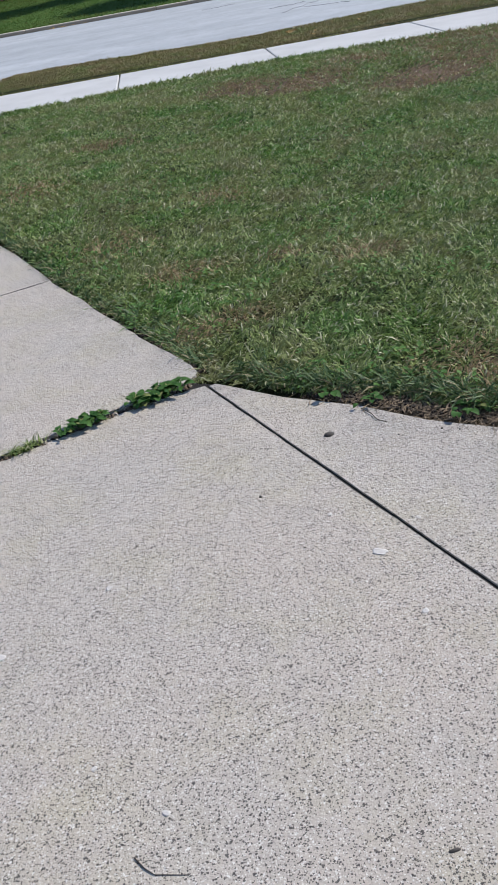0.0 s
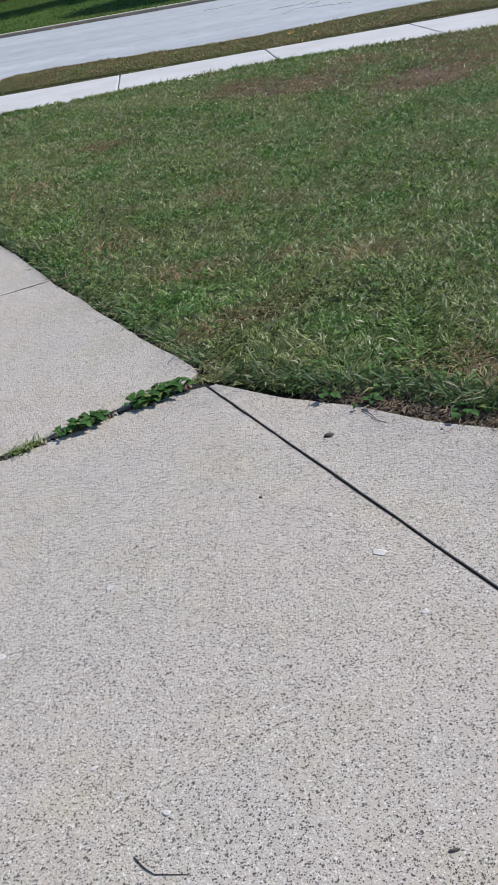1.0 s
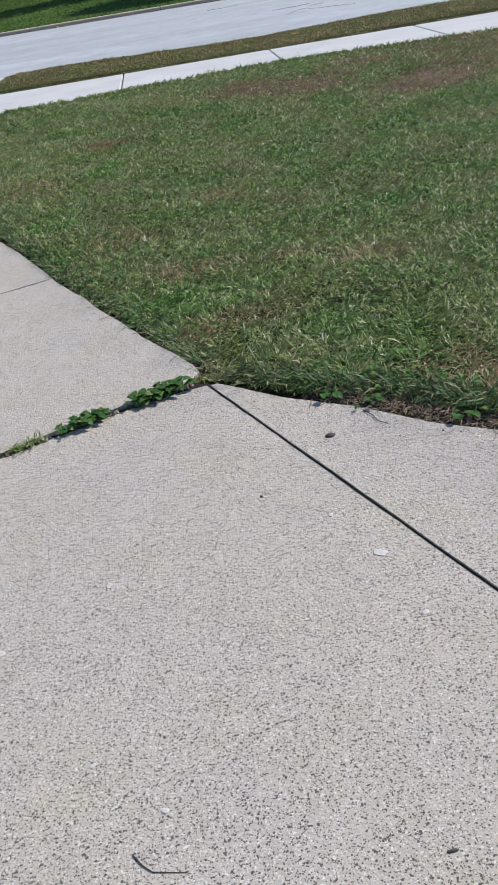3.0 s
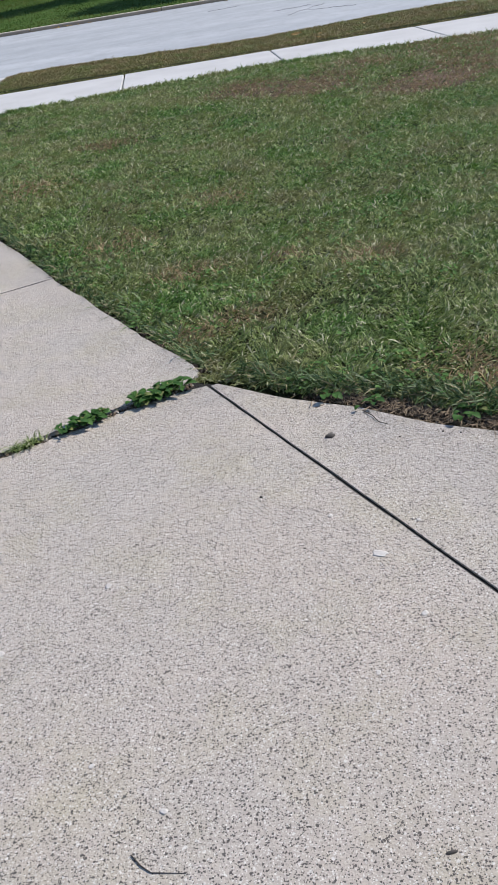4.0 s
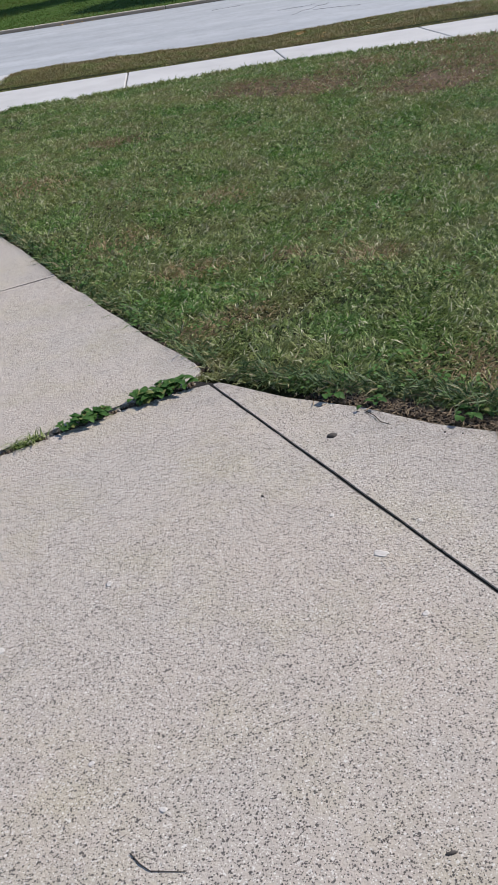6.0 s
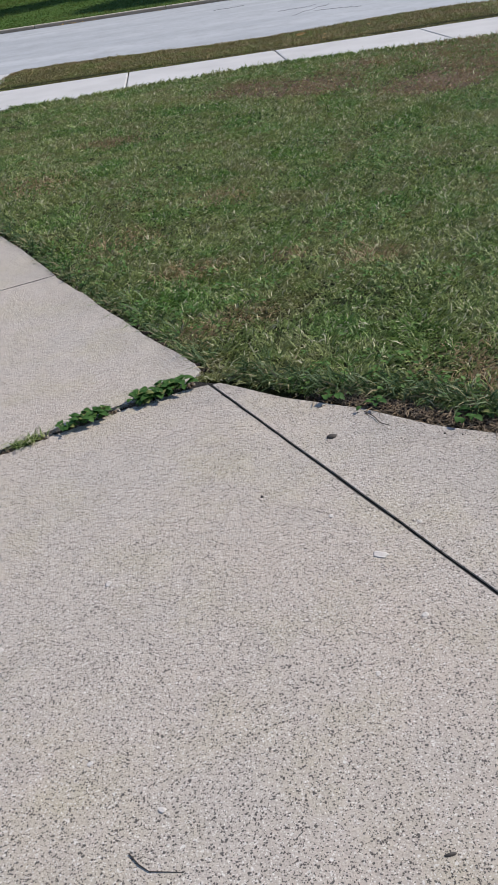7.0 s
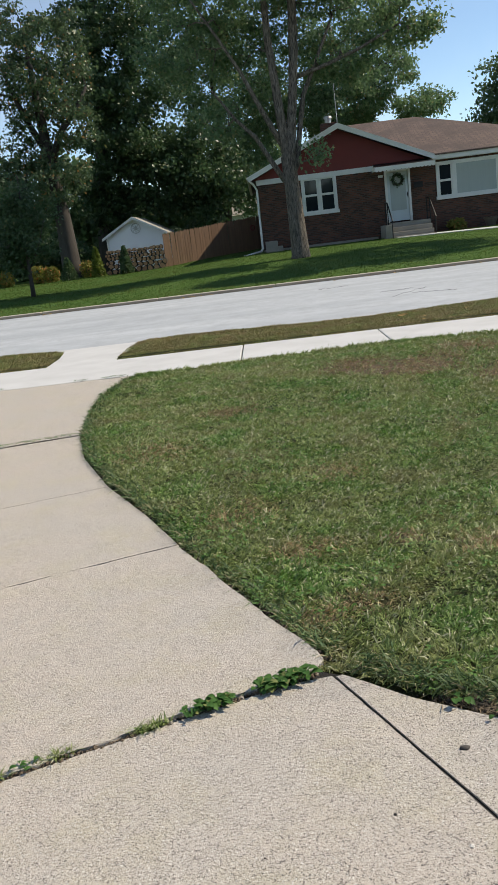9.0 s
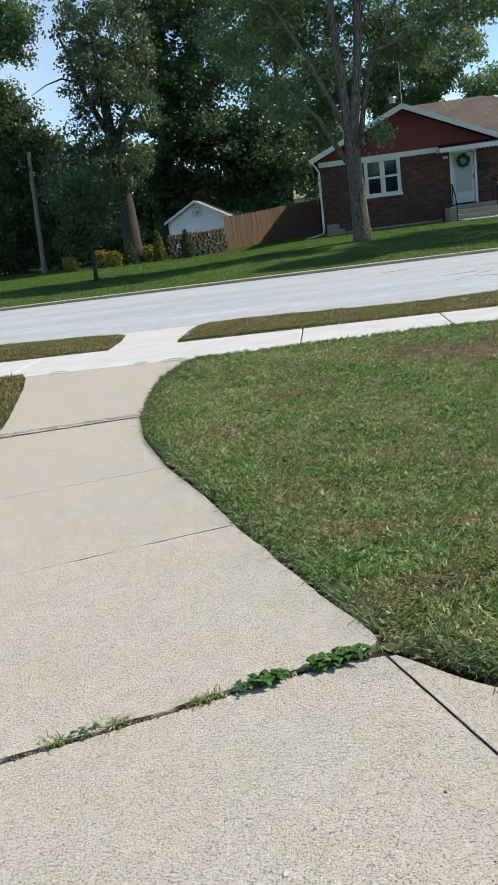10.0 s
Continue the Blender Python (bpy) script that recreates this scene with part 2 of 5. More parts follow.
LEAF_C = blade_mat("autumn_leaves", ((0.05, 0.105, 0.05), (0.125, 0.185, 0.09), (0.10, 0.142, 0.068)), (0.28, 0.18, 0.075), 0.05, rough=0.4, spec=0.45, through_light=0.42)
LEAF_F = blade_mat("young_leaves", ((0.038, 0.088, 0.036), (0.090, 0.15, 0.064), (0.064, 0.113, 0.05)), (0.13, 0.15, 0.06), 0.03, rough=0.4, spec=0.45, through_light=0.4)
LEAF_D = blade_mat("golden_foliage", ((0.150, 0.180, 0.038), (0.360, 0.300, 0.075), (0.150, 0.180, 0.045)), (0.525, 0.240, 0.090), 0.12)
LEAF_E = blade_mat("arborvitae_foliage", ((0.112, 0.176, 0.032), (0.208, 0.240, 0.048), (0.128, 0.176, 0.048)), (0.320, 0.272, 0.080), 0.05)
k = Nodes("bark", 0.95, spec=0.15)
ridge = k.noise(16.0, 5.0, 0.7, k.scaled((1.6, 1.6, 0.28)))
c = k.mix(k.step(ridge, 0.38, 0.62), (0.055, 0.046, 0.038), (0.26, 0.225, 0.185))
c = k.mix(k.math("MULTIPLY", k.step(k.noise(2.2, 4.0), 0.45, 0.7), 0.5), c, (0.12, 0.115, 0.09))
BARK = k.out(c, ridge, 1.0, 0.06)
BARK_DARK = plain("dark_bark", (0.078, 0.068, 0.058), (0.036, 0.031, 0.027), 5.0, 0.95, fine=26.0, strength=1.0, stretch=(2.0, 2.0, 0.35))

# brick walls of the far house
k = Nodes("brown_brick", 0.9)
bt = k.t.nodes.new("ShaderNodeTexBrick")
sw = k.t.nodes.new("ShaderNodeSeparateXYZ")
cb = k.t.nodes.new("ShaderNodeCombineXYZ")
k.put(k.pos, sw.inputs[0])
k.put(k.math("ADD", sw.outputs[0], sw.outputs[1]), cb.inputs[0])
k.put(sw.outputs[2], cb.inputs[1])
k.put(cb.outputs[0], bt.inputs["Vector"])
bt.inputs["Scale"].default_value = 1.0
bt.inputs["Brick Width"].default_value, bt.inputs["Row Height"].default_value, bt.inputs["Mortar Size"].default_value = 0.205, 0.068, 0.010
bt.inputs["Color1"].default_value, bt.inputs["Color2"].default_value, bt.inputs["Mortar"].default_value = (0.17, 0.062, 0.038, 1), (0.045, 0.023, 0.018, 1), (0.10, 0.08, 0.066, 1)
BRICK = k.out(k.mix(k.math("MULTIPLY", k.step(k.noise(1.5, 4.0), 0.4, 0.7), 0.4), bt.outputs["Color"], (0.045, 0.025, 0.02)), k.math("SUBTRACT", 1.0, bt.outputs["Fac"]), 0.5, 0.008)
RED = plain("red_board", (0.20, 0.026, 0.020), (0.15, 0.02, 0.017), 1.5, 0.6, strength=0.1)
WHITE = plain("white_paint", (0.78, 0.78, 0.76), (0.70, 0.70, 0.68), 1.5, 0.5, strength=0.08)
SIDING = plain("white_siding", (0.88, 0.89, 0.90), (0.83, 0.84, 0.85), 1.0, 0.5, strength=0.08)
DOOR = plain("pale_door", (0.62, 0.68, 0.70), (0.55, 0.62, 0.64), 2.0, 0.4, strength=0.05)
k = Nodes("shingles", 0.9)
rows = k.t.nodes.new("ShaderNodeTexBrick")
k.put(k.scaled((1, 1, 1)), rows.inputs["Vector"])
rows.inputs["Scale"].default_value = 1.0
rows.inputs["Brick Width"].default_value, rows.inputs["Row Height"].default_value, rows.inputs["Mortar Size"].default_value = 0.3, 0.13, 0.012
rows.inputs["Color1"].default_value, rows.inputs["Color2"].default_value, rows.inputs["Mortar"].default_value = (0.155, 0.105, 0.088, 1), (0.12, 0.082, 0.072, 1), (0.07, 0.05, 0.045, 1)
# broad dark mottling paints both stains and dappled tree shadow into the shingles
SHINGLE = k.out(k.mix(k.math("MULTIPLY", k.step(k.noise(0.9, 5.0), 0.48, 0.66), 0.75), rows.outputs["Color"], (0.075, 0.055, 0.05)), k.noise(60.0), 0.5, 0.01)
k = Nodes("window_glass", 0.05, spec=0.5)
GLASS = k.out((0.015, 0.02, 0.026))
BLIND = plain("drawn_curtain", (0.42, 0.47, 0.45), (0.36, 0.41, 0.40), 2.0, 0.6, strength=0.05, stretch=(6, 1, 0.4))
FENCE_WOOD = plain("fence_wood", (0.33, 0.20, 0.125), (0.20, 0.12, 0.078), 3.0, 0.85, fine=30.0, strength=0.4, stretch=(3, 3, 0.3), vary=0.35)
LOG_BARK = plain("log_bark", (0.085, 0.055, 0.04), (0.04, 0.03, 0.025), 8.0, 0.95, strength=0.8)
LOG_END = plain("log_end", (0.64, 0.37, 0.21), (0.48, 0.25, 0.135), 9.0, 0.85, vary=0.25)
IRON = plain("dark_iron", (0.02, 0.02, 0.022), (0.035, 0.033, 0.032), 10.0, 0.5, 0.6)
METAL = plain("galvanised_metal", (0.55, 0.55, 0.53), (0.42, 0.42, 0.41), 6.0, 0.45, 0.7)
STEP = plain("step_concrete", (0.34, 0.31, 0.27), (0.25, 0.23, 0.20), 3.0, 0.9)
POLE_WOOD = plain("pole_wood", (0.30, 0.26, 0.21), (0.2, 0.17, 0.14), 2.0, 0.9, stretch=(4, 4, 0.3))
POT = plain("pot_clay", (0.12, 0.085, 0.07), (0.085, 0.065, 0.055), 6.0, 0.7)
STONE_W = plain("pale_pebble", (0.62, 0.59, 0.55), (0.52, 0.49, 0.46), 40.0, 0.7)
STONE_D = plain("dark_pebble", (0.045, 0.04, 0.036), (0.09, 0.08, 0.07), 90.0, 0.8)
TWIG = plain("twig", (0.10, 0.085, 0.07), (0.06, 0.05, 0.045), 60.0, 0.9)
LEAF_FALL = plain("fallen_leaf", (0.50, 0.34, 0.10), (0.36, 0.2, 0.07), 30.0, 0.7)
THATCH = plain("dry_thatch", (0.34, 0.26, 0.17), (0.11, 0.08, 0.055), 60.0, 0.95)
GRAVEL = plain("gravel", (0.33, 0.29, 0.24), (0.2, 0.175, 0.15), 90.0, 0.95, vary=0.5)

# ---- building helpers ----
ORIGIN = {}


def thing(name, at, label, category, group="", kind=""):
    ob = new(name)
    ob.location = at
    ORIGIN[ob] = Vector(at)
    return tagged(ob, label, category, group, kind)


def mesh_of(name, bm, material, smooth=False):
    me = bpy.data.meshes.new(name)
    bmesh.ops.recalc_face_normals(bm, faces=bm.faces[:])
    bm.to_mesh(me)
    bm.free()
    for m in material if isinstance(material, (list, tuple)) else [material]:
        me.materials.append(m)
    if smooth:
        me.polygons.foreach_set("use_smooth", [True] * len(me.polygons))
    return me


def part(name, bm, material, parent=None, label="", smooth=False):
    """Links a bmesh, given in world metres, as one mesh under parent (or as a top-level thing)."""
    at = ORIGIN.get(parent, Vector())
    if parent is not None:
        bmesh.ops.translate(bm, verts=bm.verts[:], vec=-at)
    ob = new(name, mesh_of(name, bm, material, smooth))
    ob.parent = parent
    ORIGIN[ob] = at
    return tagged(ob, label)


def part_data(name, me, parent, label=""):
    ob = new(name, me)
    ob.parent = parent
    ORIGIN[ob] = ORIGIN.get(parent, Vector())
    return tagged(ob, label)


def box(bm, x0, x1, y0, y1, z0, z1, bevel=0.0):
    r = bmesh.ops.create_cube(bm, size=1.0)
    bmesh.ops.scale(bm, verts=r["verts"], vec=(x1 - x0, y1 - y0, z1 - z0))
    bmesh.ops.translate(bm, verts=r["verts"], vec=((x0 + x1) / 2, (y0 + y1) / 2, (z0 + z1) / 2))
    if bevel:
        edges = list({e for v in r["verts"] for e in v.link_edges})
        bmesh.ops.bevel(bm, geom=edges, offset=bevel, segments=2, affect="EDGES", profile=0.5)
    return bm


def boxes(*rows, bevel=0.0):
    bm = bmesh.new()
    for r in rows:
        box(bm, *r, bevel=bevel)
    return bm


def prism(bm, pts, z0, z1):
    """A flat outline pushed up from z0 to z1."""
    low = [bm.verts.new((x, y, z0)) for x, y in pts]
    top = [bm.verts.new((x, y, z1)) for x, y in pts]
    bm.faces.new(top)
    bm.faces.new(low[::-1])
    for i in range(len(pts)):
        j = (i + 1) % len(pts)
        bm.faces.new((low[i], low[j], top[j], top[i]))
    return top


def front(bm, pts, y0, y1):
    """An outline in x and z pushed along y."""
    a = [bm.verts.new((x, y0, z)) for x, z in pts]
    b = [bm.verts.new((x, y1, z)) for x, z in pts]
    bm.faces.new(a)
    bm.faces.new(b[::-1])
    for i in range(len(pts)):
        j = (i + 1) % len(pts)
        bm.faces.new((a[i], b[i], b[j], a[j]))
    return bm


def tube(bm, pts, radii, n=8, cap=True):
    pts = [Vector(p) for p in pts]
    rings = []
    for i, p in enumerate(pts):
        d = (pts[min(i + 1, len(pts) - 1)] - pts[max(i - 1, 0)]).normalized()
        a = d.orthogonal().normalized() if i == 0 else (a - d * a.dot(d)).normalized()
        b = d.cross(a)
        r = radii[i] if isinstance(radii, (list, tuple)) else radii
        rings.append([bm.verts.new(p + (a * math.cos(u) + b * math.sin(u)) * r) for u in (2 * math.pi * j / n for j in range(n))])
    for q, s in zip(rings, rings[1:]):
        for j in range(n):
            bm.faces.new((q[j], q[(j + 1) % n], s[(j + 1) % n], s[j]))
    if cap:
        bm.faces.new(rings[0][::-1])
        bm.faces.new(rings[-1])
    return bm


def fast_mesh(name, verts, faces_len, loops, material):
    """A mesh from arrays: verts (n, 3), the corners of each face, and all corner indices."""
    me = bpy.data.meshes.new(name)
    me.vertices.add(len(verts)), me.loops.add(len(loops)), me.polygons.add(len(faces_len))
    me.vertices.foreach_set("co", np.asarray(verts, np.float32).ravel())
    me.loops.foreach_set("vertex_index", np.asarray(loops, np.int32))
    starts = np.r_[0, np.cumsum(faces_len)[:-1]].astype(np.int32)
    me.polygons.foreach_set("loop_start", starts)
    me.update(calc_edges=True)
    me.materials.append(material)
    return me


def blades(name, xyz, rng, height, width, bend, material):
    """A tapered, bent blade of grass at each place."""
    n = len(xyz)
    a = rng.uniform(0, 2 * math.pi, n)
    t = a + rng.normal(math.pi / 2, 0.5, n)
    h = height * rng.lognormal(0, 0.28, n)
    w = width * rng.uniform(0.6, 1.4, n)
    lean = h * bend * rng.uniform(0.15, 1.5, n)
    side = np.c_[np.cos(a) * w / 2, np.sin(a) * w / 2, np.zeros(n)]
    go = np.c_[np.cos(t), np.sin(t), np.zeros(n)]
    up = np.c_[np.zeros(n), np.zeros(n), h]
    mid = xyz + go * (lean * 0.35)[:, None] + up * 0.6
    v = np.stack([xyz - side, xyz + side, mid + side * 0.8, mid - side * 0.8, xyz + go * lean[:, None] + up * np.clip(1.0 - 0.18 * bend, 0.4, 1)], 1)
    base = (np.arange(n) * 5)[:, None]
    loops = (base + np.array([0, 1, 2, 3, 3, 2, 4])).ravel()
    return fast_mesh(name, v.reshape(-1, 3), np.tile([4, 3], n), loops, material)


def sward(name, xyz, rng, length, width, flow, material, low=0.15, high=1.2):
    """Mown blades that lean and twist: tufts lie in the flow's direction, each blade with its own tilt."""
    n = len(xyz)
    t = flow + rng.normal(0, 1.1, n)
    up = low + (high - low) * rng.beta(1.3, 1.6, n)
    L = length * rng.lognormal(0, 0.25, n)
    w = width * rng.uniform(0.6, 1.4, n)
    over = up - rng.uniform(0.1, 0.9, n)
    turn = rng.normal(0, 0.7, n)
    go = np.c_[np.cos(t), np.sin(t), np.zeros(n)]
    z = np.array([0.0, 0.0, 1.0])
    d0 = go * np.cos(up)[:, None] + z * np.sin(up)[:, None]
    d1 = go * np.cos(over)[:, None] + z * np.sin(over)[:, None]
    flat = np.c_[-np.sin(t), np.cos(t), np.zeros(n)]
    side = (flat * np.cos(turn)[:, None] + np.cross(d0, flat) * np.sin(turn)[:, None]) * (w / 2)[:, None]
    mid = xyz + d0 * (L * 0.55)[:, None]
    tip = mid + d1 * (L * 0.45)[:, None]
    tip[:, 2] = np.maximum(tip[:, 2], xyz[:, 2] + 0.003)
    v = np.stack([xyz - side * 0.7, xyz + side * 0.7, mid + side, mid - side, tip], 1)
    loops = ((np.arange(n) * 5)[:, None] + np.array([0, 1, 2, 3, 3, 2, 4])).ravel()
    return fast_mesh(name, v.reshape(-1, 3), np.tile([4, 3], n), loops, material)


def leaves(name, xyz, rng, size, material, droop=0.3, flat=0.0):
    """A folded pointed leaf at each place."""
    n = len(xyz)
    d = rng.normal(size=(n, 3))
    d[:, 2] = d[:, 2] * (1 - flat) - droop
    d /= np.linalg.norm(d, axis=1)[:, None]
    s = np.cross(d, rng.normal(size=(n, 3)) * (1 - flat) + np.array([0, 0, flat * 3]))
    s /= np.linalg.norm(s, axis=1)[:, None] + 1e-9
    q = np.cross(s, d)
    L = (size * rng.uniform(0.6, 1.35, n))[:, None]
    v = np.stack([xyz, xyz + d * L * 0.45 + s * L * 0.36 + q * L * 0.1, xyz + d * L, xyz + d * L * 0.45 - s * L * 0.36 + q * L * 0.1], 1)
    loops = ((np.arange(n) * 4)[:, None] + np.array([0, 1, 2, 0, 2, 3])).ravel()
    return fast_mesh(name, v.reshape(-1, 3), np.full(2 * n, 3), loops, material)


def inside(pts, poly):
    """Which of the points (n, 2) lie in the outline."""
    x, y = pts[:, 0], pts[:, 1]
    hit = np.zeros(len(pts), bool)
    for (x0, y0), (x1, y1) in zip(poly, poly[1:] + poly[:1]):
        hit ^= ((y0 > y) != (y1 > y)) & (x < (x1 - x0) * (y - y0) / ((y1 - y0) or 1e-9) + x0)
    return hit


# ---- plan of the ground ----
RIGHT_EDGE = [(-0.18, 2.56), (-0.31, 2.82), (-0.475, 3.14), (-0.685, 3.56), (-0.975, 4.22), (-1.285, 4.84), (-1.58, 5.6), (-1.775, 6.36), (-1.88, 7.16), (-1.94, 8.1), (-1.84, 8.9), (-1.7, 9.145)]
LEFT_EDGE = [(-3.7, 9.145), (-3.42, 8.29), (-3.02, 6.86), (-2.85, 6.1), (-2.7, 5.3), (-2.62, 4.3), (-2.6, 2.9), (-2.6, 1.42)]
WALK = RIGHT_EDGE + LEFT_EDGE + [(-0.25, 2.48)]
PAD = [(-0.2, 2.5), (-0.13, 2.46), (0.06, 2.29), (0.26, 2.155), (0.4, 2.02), (0.56, 1.92), (0.9, 1.64), (1.6, 1.0), (3.0, -0.3), (3.0, -3.0), (-2.6, -3.0), (-2.6, 1.42)]
BARE = [(x + (0.02 if i < 3 else 0.05), y + (0.025 if i < 3 else 0.06)) if 0 < i < 9 else (x, y) for i, (x, y) in enumerate(PAD)]
SIDEWALK_Y = (9.145, 10.67)
APRON = [(-3.13, 10.67), (-2.23, 10.67), (-2.21, 11.75), (-2.16, 12.15), (-1.95, 12.5), (-3.5, 12.5), (-3.24, 12.15), (-3.15, 11.5)]
ROAD_Y = (12.54, 21.5)


def smooth(a, lo, hi):
    t = np.clip((np.asarray(a, float) - lo) / (hi - lo), 0, 1)
    return t * t * (3 - 2 * t)


def far_height(x, y):
    """Height of the lawn beyond the road; it climbs towards the brick house."""
    x, y = np.asarray(x, float), np.asarray(y, float)
    house = 0.07 + 0.50 * smooth(y, 21.5, 36.0)
    left = 0.07 + 0.20 * smooth(y, 21.5, 42.0)
    return left + (house - left) * smooth(x, -7.0, -0.5)


def lawn_mask(pts):
    """Where the near grass grows."""
    bare = inside(pts, WALK) | inside(pts, PAD) | inside(pts, APRON) | ((pts[:, 1] > SIDEWALK_Y[0]) & (pts[:, 1] < SIDEWALK_Y[1]))
    return ~bare


def bare_strip(pts):
    """Crumbling soil along the pad, where no grass roots."""
    return inside(pts, BARE)


def ground_height(x, y):
    x, y = np.asarray(x, float), np.asarray(y, float)
    near = -0.012 + 0.02 * np.sin(x * 1.3 + 0.4) * np.sin(y * 0.9)
    near = near + 0.026 * smooth(y, 6.5, 8.7) + 0.04 * smooth(-x, 3.0, 4.2) * smooth(y, 10.7, 11.6)
    near = np.where((y > 10.55) & (y < 10.8), np.minimum(near, -0.004), near)
    near = np.where(lawn_mask(np.c_[x.ravel(), y.ravel()]).reshape(x.shape) | ((y > 10.58) & (y < 10.68)), near, -0.075)
    near = np.where(bare_strip(np.c_[x.ravel(), y.ravel()]).reshape(x.shape), np.minimum(near, -0.04), near)
    z = np.where(y > ROAD_Y[0] - 0.16, -0.2, near)
    return np.where(y > ROAD_Y[1] + 0.16, far_height(x, y), z)

# ---- ground, paving, road ----
def lines(*spans):
    return np.unique(np.round(np.concatenate([np.arange(a, b, s) for a, b, s in spans]), 4))


gx = lines((-400, -60, 40), (-60, -12, 4), (-12, -4.2, 0.6), (-4.2, 4.2, 0.06), (4.2, 16, 0.6), (16, 60, 4), (60, 401, 40))
gy = np.r_[lines((-400, -40, 40), (-40, -3, 3), (-3, 1.2, 0.3), (1.2, 12.37, 0.06)), 12.379, 12.381, 21.66, lines((21.7, 44, 0.6), (44, 80, 3), (80, 401, 40))]
X, Y = np.meshgrid(gx, gy)
Z = ground_height(X, Y)
nx, ny = len(gx), len(gy)
i = (np.arange(ny - 1)[:, None] * nx + np.arange(nx - 1)).ravel()
quads = np.stack([i, i + 1, i + nx + 1, i + nx], 1)
ground = new("ground", fast_mesh("ground", np.c_[X.ravel(), Y.ravel(), Z.ravel()], np.full(len(quads), 4), quads.ravel(), TURF))
tagged(ground, "sunlit suburban lawn soil with thatch between paved strips", "ground", kind="structure")


def slab(name, pts, z0, z1, material, parent, seed=0, wear=0.004, tilt=None, bevel=0.008, label=""):
    """A cast slab with slightly ragged, rounded edges."""
    rng = random.Random(seed)
    out = []
    for (x0, y0), (x1, y1) in zip(pts, pts[1:] + pts[:1]):
        n = max(1, int(math.hypot(x1 - x0, y1 - y0) / 0.05)) if wear else 1
        for j in range(n):
            f = j / n
            w = wear if j else 0
            out.append((x0 + (x1 - x0) * f + rng.gauss(0, w), y0 + (y1 - y0) * f + rng.gauss(0, w)))
    bm = bmesh.new()
    top = prism(bm, out, z0, z1)
    rim = [e for e in {e for v in top for e in v.link_edges} if all(v in top for v in e.verts)]
    bmesh.ops.bevel(bm, geom=rim, offset=bevel, segments=2, affect="EDGES", profile=0.5)
    if tilt:
        for v in bm.verts:
            v.co.z += tilt(v.co.x, v.co.y)
    return part(name, bm, material, parent, label)


walk_path = thing("front_walk", (-1.5, 5, -0.07), "flared concrete walk with exposed grit and weedy joints", "pavement", kind="structure")
bm = bmesh.new()
prism(bm, [(x, y) for x, y in WALK], -0.09, -0.004)
part("bed", bm, SOIL, walk_path, "dark soil showing in the joints")
lift = lambda x, y: 0.007 * float(1 - smooth(y, 2.3, 5.5))
g = 0.006
R, L = RIGHT_EDGE, LEFT_EDGE
cuts = [[(-0.235, 2.487), (-0.195, 2.515), *R[:3], (-0.755, 3.725), (-2.6, 2.94), (-2.6, 1.405), (-1.08, 2.098), (-0.43, 2.40)],
        [(-0.7574, 3.7285), R[4], (-1.275, 4.822), (-2.63, 4.31), (-2.6, 2.9435)],
        [(-1.277, 4.825), R[6], (-1.765, 6.33), (-2.845, 6.06), L[4], (-2.63, 4.313)],
        [(-1.765, 6.375), *R[8:], L[0], L[1], L[2], (-2.86, 6.105)]]
for s, pts in enumerate(cuts):
    slab("slab", pts, -0.08, 0.0, CONCRETE, walk_path, s + 3, 0.005 if s in (0, 3) else 0.001, lift, 0.005 if s in (0, 3) else 0.002)
pad = thing("paved_pad", (0, 0, -0.07), "wide concrete pad with exposed grit and a diagonal joint", "pavement", kind="structure")
bm = bmesh.new()
prism(bm, PAD, -0.09, -0.0045)
part("bed", bm, JOINT, pad, "dark joint filler")
slab("slab", [(-0.163, 2.457), (0.339, 1.36), (0.95, -0.03), (2.25, -3.0), (-2.6, -3.0), (-2.6, 1.39), (-1.08, 2.083), (-0.43, 2.376), (-0.25, 2.44)], -0.08, 0.0, CONCRETE, pad, 11, 0.0006, None, 0.002)
slab("slab", [(-0.150, 2.452), (-0.13, 2.46), (0.06, 2.29), (0.26, 2.155), (0.4, 2.02), (0.56, 1.92), (0.9, 1.64), (1.6, 1.0), (3.0, -0.3), (3.0, -3.0), (2.262, -3.0), (0.963, -0.03), (0.3505, 1.36)], -0.08, 0.0, CONCRETE, pad, 12, 0.0006, None, 0.002)

sidewalk = thing("sidewalk", (0, 9.9, -0.07), "straight pale concrete public sidewalk in square panels", "sidewalk", kind="structure")
part("bed", boxes((-40, 40, SIDEWALK_Y[0] + 0.02, SIDEWALK_Y[1] - 0.02, -0.09, -0.045)), JOINT, sidewalk, "dark joint soil")
for n in [-8, -7, -6, -5, -4, -3, -2, 0, 1, 2, 3, 4, 5]:
    x0 = -0.605 + 1.695 * n
    x1 = x0 + (3.385 if n == -2 else 1.69)
    slab("slab", [(x0 + 0.010, SIDEWALK_Y[0]), (x1, SIDEWALK_Y[0]), (x1, SIDEWALK_Y[1]), (x0 + 0.010, SIDEWALK_Y[1])], -0.08, 0.004, PAVING, sidewalk, n + 40, 0.0, None, 0.01)
apron = thing("apron", (-2.7, 11.5, -0.07), "pale concrete strip crossing the verge to the road", "pavement", kind="structure")
slab("slab", APRON, -0.1, 0.002, PAVING, apron, 77, 0.003)

bm = bmesh.new()
xs = list(range(-150, 151, 10))
prof = [(12.52, -0.06), (14.5, -0.015), (17.0, 0.02), (19.5, 0.015), (21.52, 0.0)]
grid = [[bm.verts.new((x, y, z)) for x in xs] for y, z in prof]
